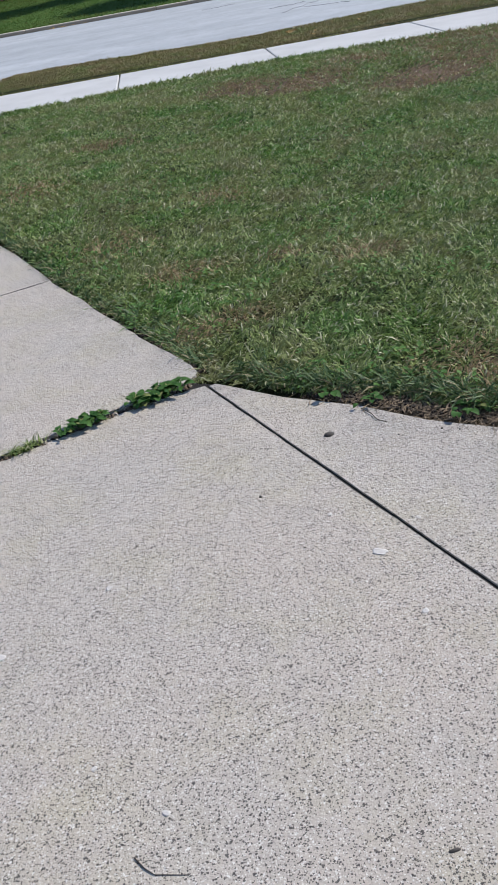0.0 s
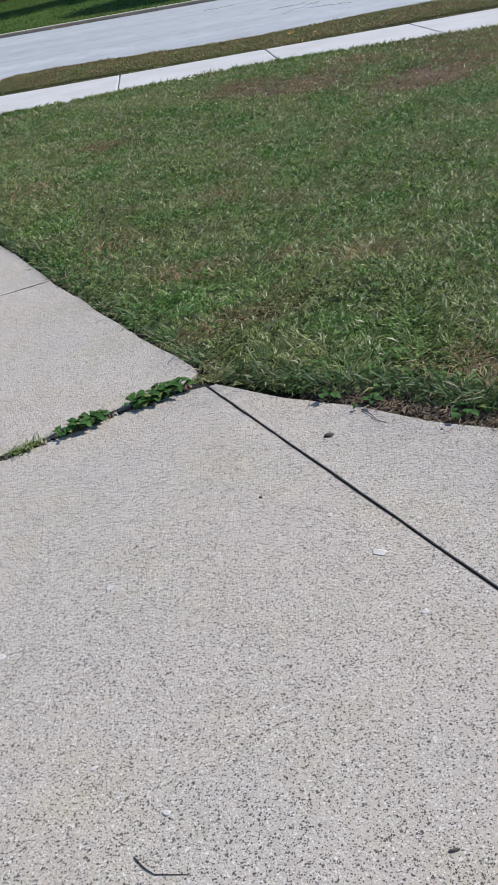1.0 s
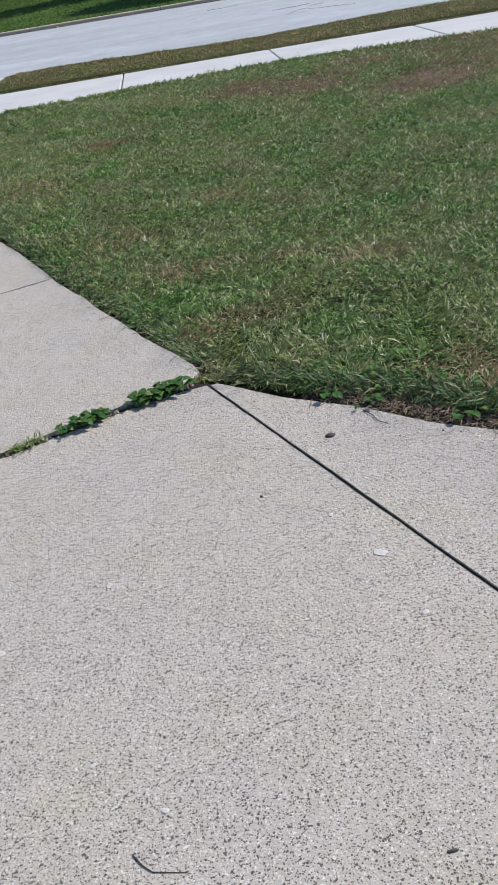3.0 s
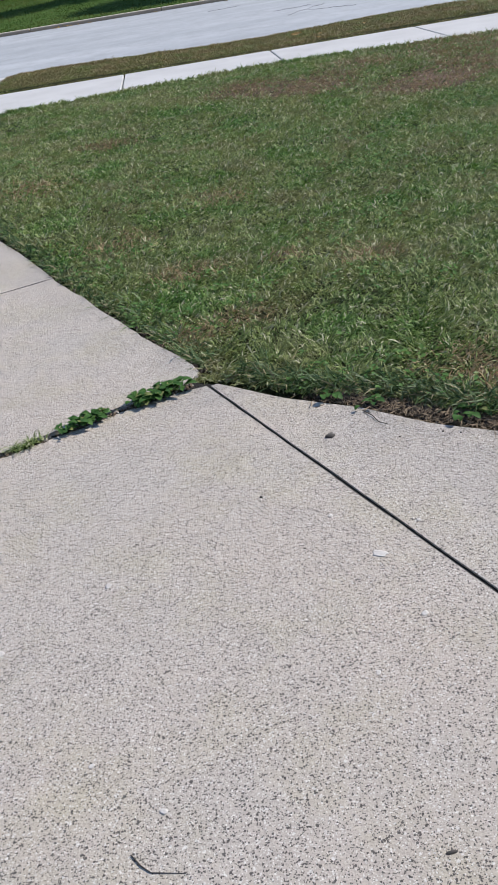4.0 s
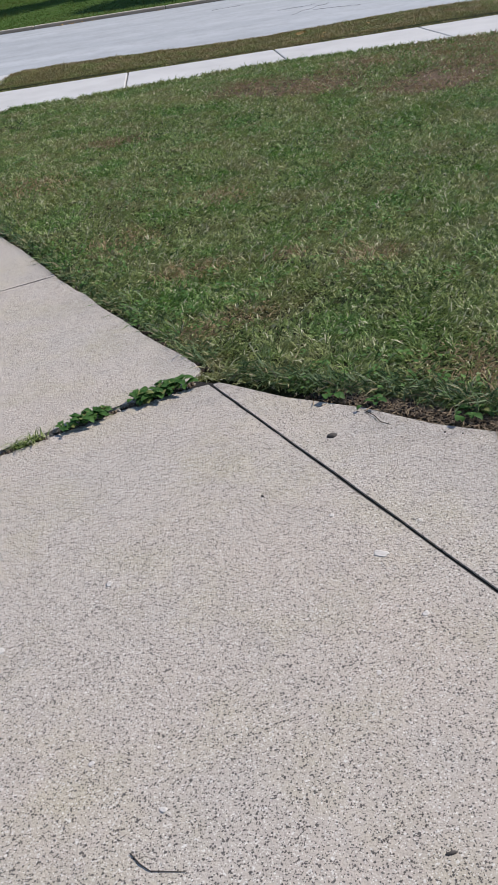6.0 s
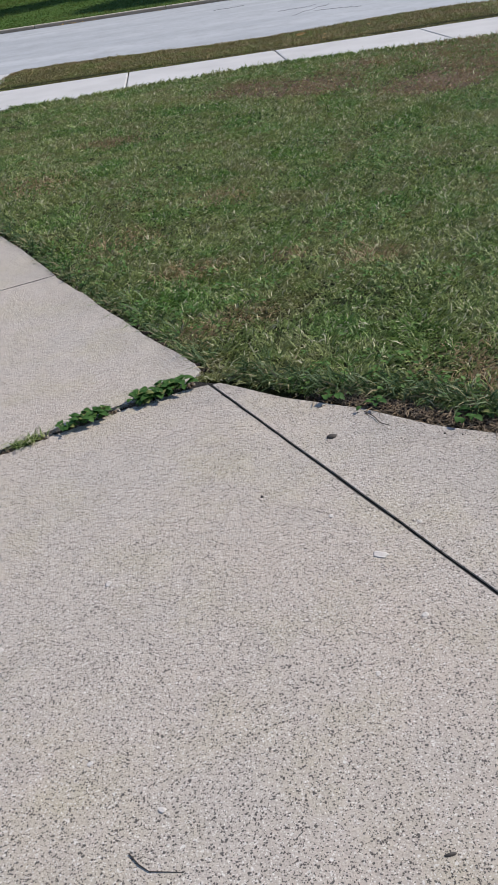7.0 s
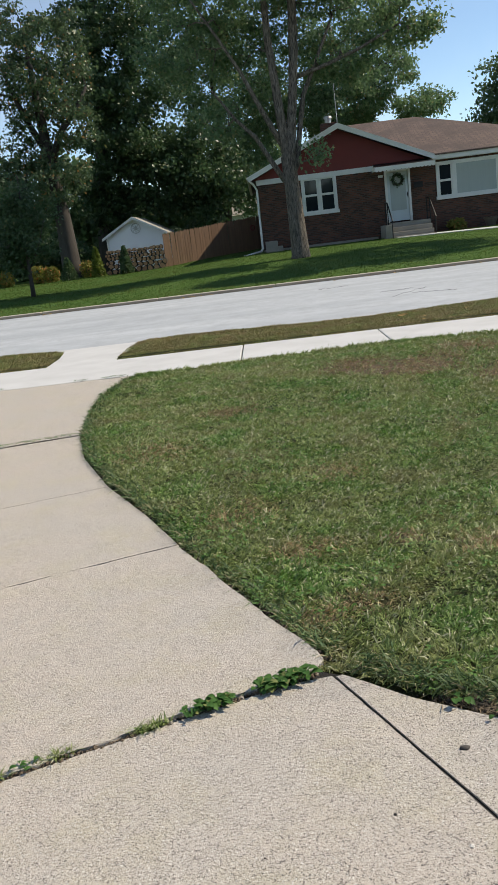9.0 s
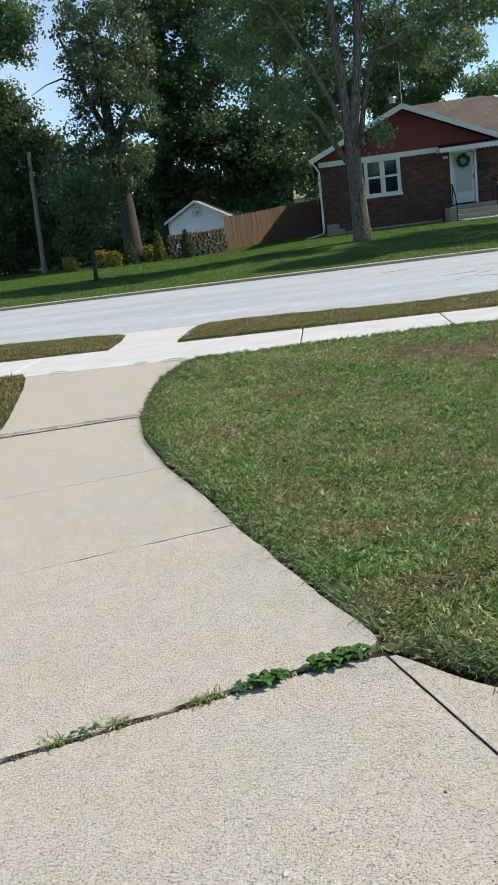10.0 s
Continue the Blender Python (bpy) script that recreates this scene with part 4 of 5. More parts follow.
# hip roof over the main body
bm = bmesh.new()
e = 3.63
v = [bm.verts.new(p) for p in ((7.0, 35.6, e), (13.5, 35.6, e), (7.2, 40, 5.58), (3.4, 40, 5.58), (3.27, 39.28, 5.26), (13.5, 44.4, e), (-0.3, 44.4, e), (13.5, 35.6, e - 0.06), (7.0, 35.6, e - 0.06), (13.5, 44.4, e - 0.06))]
for f in ((0, 1, 2, 3, 4), (1, 5, 2), (5, 6, 3, 2), (8, 7, 1, 0), (7, 9, 5, 1)):
    bm.faces.new([v[i] for i in f])
part("roof", bm, SHINGLE, house, "brown asphalt shingles mottled darker for stains and tree shadow")
part("chimney", boxes((2.95, 3.65, 39.6, 40.2, 5.1, 5.75), bevel=0.02), BRICK, house, "short dark brick chimney")
bm = bmesh.new()
tube(bm, [(3.3, 39.9, 5.75), (3.3, 39.9, 5.97), (3.3, 39.9, 5.97), (3.3, 39.9, 6.05)], [0.14, 0.14, 0.2, 0.17], 12)
part("flue", bm, METAL, house, "pale metal flue cap")
bm = bmesh.new()
tube(bm, [(3.72, 40.0, 5.4), (3.7, 40.0, 7.4)], [0.022, 0.015], 6)
part("mast", bm, METAL, house, "thin metal aerial mast")


def window(x0, x1, z0, z1, bars, glass=GLASS, parent=house):
    """A white framed window; bars: panes as (x0, x1, z0, z1, glass)."""
    y = HY
    w = part("window", boxes((x0, x1, y - 0.06, y + 0.02, z1 - 0.1, z1), (x0 - 0.04, x1 + 0.04, y - 0.09, y + 0.02, z0 - 0.02, z0 + 0.11), (x0, x0 + 0.1, y - 0.06, y + 0.02, z0 + 0.11, z1 - 0.1), (x1 - 0.1, x1, y - 0.06, y + 0.02, z0 + 0.11, z1 - 0.1), bevel=0.008), WHITE, parent, "white painted window surround")
    last = x0 + 0.1
    for a, b, c, d, gl in bars:
        fr = 0.045
        part("frame", boxes((a, b, y - 0.03, y + 0.03, c, c + fr), (a, b, y - 0.03, y + 0.03, d - fr, d), (a, a + fr, y - 0.03, y + 0.03, c + fr, d - fr), (b - fr, b, y - 0.03, y + 0.03, c + fr, d - fr), bevel=0.005), WHITE, w)
        part("pane", boxes((a + fr, b - fr, y + 0.005, y + 0.02, c + fr, d - fr)), gl, w, "pale drawn curtain behind glass" if gl is BLIND else "dark reflecting glass")
        # thin dark sheet in place of the room's shade
        part("backing", boxes((a, b, y + 0.06, y + 0.1, c, d)), IRON, w, "dark sheet standing in for the unlit room")
        if a - last > 0.01:
            part("mullion", boxes((last, a, y - 0.05, y + 0.025, z0 + 0.11, z1 - 0.1), bevel=0.006), WHITE, w)
        last = b
    return w


mid = 2.62
window(1.62, 3.07, 1.85, 3.36, [(1.72, 2.29, 1.96, mid, GLASS), (1.72, 2.29, mid, 3.26, GLASS), (2.40, 2.97, 1.96, mid, GLASS), (2.40, 2.97, mid, 3.26, GLASS)])
window(7.13, 10.5, 1.85, 3.32, [(7.24, 7.78, 1.96, 2.58, GLASS), (7.24, 7.78, 2.58, 3.22, GLASS), (7.92, 9.62, 1.96, 3.22, BLIND), (9.78, 10.39, 1.96, 2.58, GLASS), (9.78, 10.39, 2.58, 3.22, GLASS)])
# front door with awning and steps
door = part("door", boxes((5.14, 5.98, HY + 0.02, HY + 0.07, 1.2, 3.13), bevel=0.01), DOOR, house, "pale storm door")
part("door_frame", boxes((5.03, 5.13, HY - 0.05, HY + 0.1, 1.15, 3.22), (5.99, 6.08, HY - 0.05, HY + 0.1, 1.15, 3.22), (5.13, 5.99, HY - 0.05, HY + 0.1, 3.14, 3.22), bevel=0.008), WHITE, door, "white door frame")
part("glass", boxes((5.24, 5.88, HY + 0.012, HY + 0.018, 1.62, 3.0)), BLIND, door, "pale glazed panel")
part("kick_panel", boxes((5.22, 5.90, HY + 0.008, HY + 0.018, 1.26, 1.54), bevel=0.004), DOOR, door)
bm = bmesh.new()
tube(bm, [(5.93, HY - 0.03, 2.12), (5.93, HY - 0.03, 2.3)], 0.018, 8)
part("handle", bm, IRON, door, "dark handle")
bm = bmesh.new()
R1 = [bm.verts.new(p) for p in ((4.6, HY - 0.01, 3.52), (6.9, HY - 0.01, 3.52), (6.95, HY - 0.95, 3.34), (4.55, HY - 0.95, 3.34))]
R2 = [bm.verts.new(w.co + Vector((0, 0, -0.03))) for w in R1]
bm.faces.new(R1), bm.faces.new(R2[::-1])
for i in range(4):
    bm.faces.new((R1[i], R1[(i + 1) % 4], R2[(i + 1) % 4], R2[i]))
awning = part("awning", bm, IRON, house, "dark flat metal awning over the door")
for j in range(16):
    x0 = 4.55 + 0.15 * j
    bm = front(bmesh.new(), [(x0, 3.35), (x0 + 0.148, 3.35), (x0 + 0.148, 3.2), (x0 + 0.11, 3.165), (x0 + 0.038, 3.165), (x0, 3.2)], HY - 0.975, HY - 0.952)
    part("valance", bm, WHITE, awning, "white scalloped valance")
part("side_rail", boxes((4.545, 4.56, HY - 0.95, HY, 3.2, 3.36)), WHITE, awning)
part("house_sign", boxes((4.78, 4.98, HY - 0.03, HY - 0.004, 2.98, 3.08), bevel=0.005), WHITE, house, "small pale plaque")
part("mailbox", boxes((6.2, 6.56, HY - 0.13, HY - 0.004, 2.42, 2.62), (6.18, 6.58, HY - 0.15, HY - 0.004, 2.62, 2.65), bevel=0.01), IRON, house, "dark wall mailbox")
steps = thing("front_steps", (5.8, 35.2, 0.45), "grey concrete front steps with low side wall", "steps")
for j in range(4):
    part("step", boxes((5.0, 6.62, HY - 0.95 - 0.3 * (3 - j), HY - 0.003, 0.42 + 0.18 * j, 0.6 + 0.18 * j), bevel=0.012), STEP, steps) if j == 0 else part("step", boxes((5.0, 6.62, HY - 0.95 - 0.3 * (3 - j), HY - 0.003, 0.424 + 0.18 * j, 0.6 + 0.18 * j), bevel=0.012), STEP, steps)
part("side_wall", boxes((4.72, 4.995, HY - 1.5, HY - 0.06, 0.42, 1.08), bevel=0.02), STEP, steps)
for x, name in ((4.96, "handrail"), (6.66, "handrail")):
    rail = thing(name, (x, 35.0, 0.5), "thin dark iron handrail beside the steps", "handrail", "step handrails")
    bm = bmesh.new()
    tube(bm, [(x, HY - 0.08, 1.98), (x, HY - 0.75, 1.94), (x, HY - 1.75, 1.28), (x, HY - 1.85, 1.2)], 0.028, 6)
    part("rail", bm, IRON, rail)
    for yy, z0, z1 in ((HY - 0.12, 1.1 if x < 6 else 0.5, 1.97), (HY - 0.75, 1.06 if x < 6 else 0.5, 1.93), (HY - 1.72, 0.5, 1.28)):
        bm = bmesh.new()
        tube(bm, [(x, yy, z0), (x, yy, z1)], 0.02, 6)
        part("post", bm, IRON, rail)
# wreath on the door
wreath = thing("wreath", (5.56, HY - 0.03, 2.83), "round dark twig and leaf wreath hanging on the door", "wreath")
bm = bmesh.new()
tube(bm, [(5.56 + 0.2 * math.cos(a), HY - 0.03, 2.83 + 0.2 * math.sin(a)) for a in np.linspace(0, 2 * math.pi, 25)], 0.05, 8, cap=False)
part("ring", bm, BARK_DARK, wreath)
rng = np.random.default_rng(8)
a = rng.uniform(0, 2 * math.pi, 500)
pts = np.c_[(0.2 + rng.normal(0, 0.035, 500)) * np.cos(a), rng.normal(-0.03, 0.02, 500), (0.2 + rng.normal(0, 0.035, 500)) * np.sin(a)]
part_data("foliage", leaves("wreath_leaves", pts, rng, 0.06, LEAF_B), wreath)
# downspout and drain pipe, block, pot
spout = thing("downspout", (-0.22, HY - 0.05, 0.5), "white metal downspout with a pipe run onto the lawn", "downspout")
bm = bmesh.new()
tube(bm, [(-0.5, HY - 0.3, 3.52), (-0.3, HY - 0.1, 3.3), (-0.19, HY - 0.06, 3.1), (-0.21, HY - 0.06, 0.75), (-0.3, HY - 0.15, 0.62)], 0.045, 8)
part("pipe", bm, WHITE, spout)
bm = bmesh.new()
tube(bm, [(-0.28, HY - 0.15, 0.64), (-0.9, HY - 0.9, 0.54), (-1.5, HY - 1.3, 0.43)], 0.05, 8)
part("outlet", bm, WHITE, spout)
block = part("concrete_block", boxes((-0.08, 0.42, HY - 0.7, HY - 0.07, 0.5, 1.0), (0.42, 0.62, HY - 0.7, HY - 0.07, 0.5, 0.78), bevel=0.015), STEP)
tagged(block, "pale stepped concrete block at the house corner", "block")
for x, y, lab in ((9.05, 35.2, "dark clay flower pot on the grass"), (11.9, 35.2, "dark clay flower pot on the grass")):
    z = float(far_height(x, y))
    pot = thing("flower_pot", (x, y, z), lab, "pot", "flower pots")
    bm = bmesh.new()
    tube(bm, [(x, y, z - 0.02), (x, y, z + 0.28), (x, y, z + 0.29), (x, y, z + 0.36), (x, y, z + 0.36), (x, y, z + 0.3)], [0.17, 0.25, 0.29, 0.30, 0.26, 0.25], 18)
    part("body", bm, POT, pot)
    bm = bmesh.new()
    tube(bm, [(x, y, z + 0.3), (x, y, z + 0.33)], [0.24, 0.2], 14)
    part("soil", bm, SOIL, pot)


def shrub(name, x, y, r, h, n, size, mat, label, cat, cone=False, seed=0, group=""):
    z = float(far_height(x, y))
    s = thing(name, (x, y, z), label, cat, group)
    g = np.random.default_rng(seed)
    bm = bmesh.new()
    for j in range(5):
        a = j * 1.3
        tube(bm, [(x, y, z - 0.03), (x + 0.3 * r * math.cos(a), y + 0.3 * r * math.sin(a), z + 0.45 * h), (x + 0.5 * r * math.cos(a), y + 0.5 * r * math.sin(a), z + 0.8 * h)], [0.02, 0.013, 0.006], 5)
    part("stem", bm, BARK_DARK, s)
    d = g.normal(size=(n, 3))
    d /= np.linalg.norm(d, axis=1)[:, None]
    f = g.uniform(0.55, 1.03, n) ** 0.5
    hh = (d[:, 2] * 0.5 + 0.5)
    rr = r * (1.25 * (1 - hh) ** 0.75 + 0.05 if cone else np.sqrt(1 - d[:, 2] ** 2 * 0.8))
    th = np.arctan2(d[:, 1], d[:, 0])
    lump = 1 + 0.22 * np.sin(th * 5 + hh * 9) * np.sin(hh * 13 + th * 2)
    pts = np.c_[np.cos(th) * rr * f * lump, np.sin(th) * rr * f * lump, 0.03 + hh * h * (0.9 + 0.1 * lump)]
    part_data("foliage", leaves(name + "_leaves", pts, g, size, mat, -0.4 if cone else 0.0), s)
    return s


shrub("hosta", 7.75, 35.4, 0.34, 0.36, 500, 0.14, LEAF_D, "pale yellow-green leafy plant by the house wall", "plant", seed=1)
shrub("hosta", 10.25, 35.4, 0.36, 0.42, 500, 0.14, LEAF_D, "pale yellow-green leafy plant by the house wall", "plant", seed=2)
bm = bmesh.new()
prism(bm, PATH_FAR, 0.2, 0.3)
for w in bm.verts:
    w.co.z = float(far_height(w.co.x, w.co.y)) + (0.03 if w.co.z > 0.25 else -0.1)
path = part("garden_path", bm, PAVING)
tagged(path, "narrow pale concrete path to the front steps", "path", kind="structure")
bm = bmesh.new()
prism(bm, DRIVE_FAR, 0.0, 0.1)
for w in bm.verts:
    w.co.z = float(far_height(w.co.x, w.co.y)) + (0.012 if w.co.z > 0.05 else -0.1)
drive = part("driveway_far", bm, PAVING)
tagged(drive, "pale concrete driveway mouth across the road", "driveway", kind="structure")

# ---- shed, woodpile, fence ----
shed = thing("shed", (-6.55, 44.0, 0.2), "small white shed with lap siding and grey roof", "shed")
SX0, SX1, SY = -8.08, -5.15, 44.0
part("wall", boxes((SX0 + 0.02, SX1 - 0.02, SY + 0.03, SY + 0.1, 0.15, 2.05), (SX0 + 0.02, SX0 + 0.1, SY + 0.1, 49, 0.15, 2.05), (SX1 - 0.1, SX1 - 0.02, SY + 0.1, 49, 0.15, 2.05), (SX0 + 0.1, SX1 - 0.1, 48.9, 49, 0.15, 2.05)), SIDING, shed)
part("gable", front(bmesh.new(), [(SX0, 2.05), (SX1, 2.05), (-6.615, 2.86)], SY + 0.03, SY + 0.1), SIDING, shed)
z = 0.2
while z < 2.8:
    h = 0.125
    half = (SX1 - SX0) / 2 if z < 2.03 else (SX1 - SX0) / 2 * max(0.06, (2.86 - z - 0.06) / 0.81)
    cx = (SX0 + SX1) / 2
    bm = bmesh.new()
    a = [bm.verts.new(p) for p in ((cx - half, SY - 0.008, z), (cx + half, SY - 0.008, z), (cx + half, SY + 0.022, z + h + 0.01), (cx - half, SY + 0.022, z + h + 0.01), (cx - half, SY + 0.03, z), (cx + half, SY + 0.03, z))]
    for f in ((0, 1, 2, 3), (4, 5, 1, 0), (4, 0, 3), (5, 2, 1), (5, 4, 3, 2)):
        bm.faces.new([a[i] for i in f])
    part("siding_board", bm, SIDING, shed)
    z += h
for sx in (-1, 1):
    xe = -6.615 + sx * 1.66
    part("roof", front(bmesh.new(), [(-6.615, 2.97), (xe, 2.05), (xe, 1.99), (-6.615, 2.89)], SY - 0.2, 49.2), STEP, shed, "weathered grey shingle roof")
    part("bargeboard", front(bmesh.new(), [(-6.615, 2.975), (xe, 2.055), (xe, 1.93), (-6.615, 2.84)], SY - 0.24, SY - 0.203), WHITE, shed, "white bargeboard")
for sx in (SX0 + 0.03, SX1 - 0.03):
    part("corner_board", boxes((sx - 0.05, sx + 0.05, SY - 0.03, SY - 0.01, 0.2, 2.0)), WHITE, shed)
orn = thing("star_ornament", (-6.53, SY - 0.04, 2.38), "round dark metal compass ornament on the shed gable", "ornament")
bm = bmesh.new()
tube(bm, [(-6.53 + 0.24 * math.cos(a), SY - 0.04, 2.38 + 0.24 * math.sin(a)) for a in np.linspace(0, 2 * math.pi, 25)], 0.014, 6, cap=False)
part("rim", bm, METAL, orn)
for j in range(4):
    a = j * math.pi / 4
    bm = bmesh.new()
    tube(bm, [(-6.53 - 0.27 * math.cos(a), SY - 0.04, 2.38 - 0.27 * math.sin(a)), (-6.53, SY - 0.04, 2.38), (-6.53 + 0.27 * math.cos(a), SY - 0.04, 2.38 + 0.27 * math.sin(a))], [0.006, 0.025, 0.006], 6)
    part("spoke", bm, METAL, orn)

pile = thing("woodpile", (-6.4, 42.2, 0.25), "stacked firewood logs with reddish cut ends before the shed", "woodpile")
rng = np.random.default_rng(17)
logs = []
for j in range(6):
    bm = bmesh.new()
    n = 9
    ring = [1 + 0.13 * rng.normal() for _ in range(n)]
    rows = [[bm.verts.new((r * ring[q] * math.cos(q * 2 * math.pi / n), y, r * ring[q] * math.sin(q * 2 * math.pi / n))) for q in range(n)] for y, r in ((-1.0, 0.84), (-0.96, 0.98), (1.0, 0.98))]
    for q0, q1 in zip(rows, rows[1:]):
        for q in range(n):
            bm.faces.new((q0[q], q0[(q + 1) % n], q1[(q + 1) % n], q1[q]))
    bm.faces.new(rows[0]), bm.faces.new(rows[-1])
    bm.faces.ensure_lookup_table()
    for f in bm.faces:
        f.material_index = 1 if len(f.verts) > 4 else 0
    logs.append(mesh_of("log", bm, [LOG_BARK, LOG_END]))
z, row = 0.0, 0
while z < 1.12:
    r0 = max(0.075, 0.15 - 0.016 * row)
    x = -1.55 + (0.08 if row % 2 else 0)
    while x < 1.3:
        r = max(0.05, r0 * rng.uniform(0.75, 1.2))
        if rng.uniform() < (0.97 if row < 7 else 0.6):
            ob = part_data("log", logs[rng.integers(6)], pile)
            ob.location = (x + r, rng.normal(0, 0.06), z + r)
            ob.scale = (r, 0.25, r * rng.uniform(0.85, 1.05))
            ob.rotation_euler = (0, rng.uniform(0, 6), 0)
        x += 2 * r * 0.98
    z += 1.72 * r0
    row += 1

fence = thing("fence", (-2.8, 44.0, 0.3), "weathered brown board privacy fence beside the house", "fence")
bm0 = bmesh.new()
front(bm0, [(-0.069, 0.0), (0.069, 0.0), (0.069, 1.62), (0.04, 1.68), (-0.04, 1.68), (-0.069, 1.62)], -0.011, 0.011)
board = mesh_of("board", bm0, FENCE_WOOD)
fx0, fy0, fx1, fy1 = -4.98, 42.2, -0.23, 45.8
n = 42
ang = math.atan2(fy1 - fy0, fx1 - fx0)
rng = np.random.default_rng(4)
for j in range(n):
    f = j / (n - 1)
    ob = part_data("board", board, fence)
    x, y = fx0 + (fx1 - fx0) * f, fy0 + (fy1 - fy0) * f
    ob.location = Vector((x, y, 0.24 + 0.38 * f)) - ORIGIN[fence] + Vector((0, rng.normal(0, 0.004), rng.normal(0, 0.012)))
    ob.rotation_euler = (0, rng.normal(0, 0.008), ang)
for hz in (0.35, 1.35):
    bm = bmesh.new()
    tube(bm, [(fx0, fy0 + 0.05, 0.24 + hz), (fx1, fy1 + 0.05, 0.62 + hz)], 0.04, 4)
    part("rail", bm, FENCE_WOOD, fence)
for j in range(4):
    f = j / 3
    x, y = fx0 + (fx1 - fx0) * f, fy0 + (fy1 - fy0) * f + 0.1
    part("post", boxes((x - 0.045, x + 0.045, y, y + 0.09, 0.1, 1.9 + 0.36 * f)), FENCE_WOOD, fence)

shrub("arborvitae", -6.85, 41.2, 0.26, 1.25, 2600, 0.09, LEAF_B, "small dark green conical arborvitae on the lawn", "shrub", True, 3, "young arborvitae row")
shrub("arborvitae", -8.25, 41.4, 0.26, 1.35, 2600, 0.09, LEAF_E, "small yellow-green conical arborvitae on the lawn", "shrub", True, 4, "young arborvitae row")
shrub("arborvitae", -9.6, 41.0, 0.32, 1.0, 2400, 0.09, LEAF_B, "small dark green conical arborvitae on the lawn", "shrub", True, 5, "young arborvitae row")
for j, (x, y, r, h) in enumerate(((-9.0, 42.6, 0.35, 0.75), (-10.6, 41.6, 0.35, 0.7), (-11.2, 41.4, 0.4, 0.8), (-12.9, 41.8, 0.35, 0.7))):
    shrub("border_plant", x, y, r, h, 700, 0.11, LEAF_D, "golden and rust coloured border plant", "plant", False, 30 + j, "border plants")


# a neighbour's house glimpsed past the corner
far_house = thing("neighbour_house", (1.0, 62.0, 0.3), "pale distant house with a grey roof behind the fence", "house")
part("wall", boxes((-2.6, 4.0, 62.0, 62.2, 0.2, 2.9), (-2.6, -2.4, 62.2, 68, 0.2, 2.9), (3.8, 4.0, 62.2, 68, 0.2, 2.9), (-2.4, 3.8, 67.8, 68, 0.2, 2.9)), SIDING, far_house)
bm = bmesh.new()
v = [bm.verts.new(p) for p in ((-3.0, 61.6, 2.85), (4.4, 61.6, 2.85), (4.4, 65, 4.3), (-3.0, 65, 4.3), (-3.0, 68.4, 2.85), (4.4, 68.4, 2.85))]
for f in ((0, 1, 2, 3), (3, 2, 5, 4), (0, 3, 4), (1, 5, 2)):
    bm.faces.new([v[i] for i in f])
part("roof", bm, STEP, far_house, "grey shingle roof")
part("window", boxes((-1.9, -0.9, 61.95, 62.0, 1.4, 2.5), bevel=0.01), GLASS, far_house, "dark window")
orn = thing("fence_ornament", (-0.62, 45.4, 1.6), "small rust-red round ornament on the fence", "ornament")
bm = bmesh.new()
tube(bm, [(-0.62 + 0.1 * math.cos(t), 45.36, 1.72 + 0.12 * math.sin(t)) for t in np.linspace(0, 2 * math.pi, 17)], 0.03, 6, cap=False)
part("ring", bm, RED, orn)


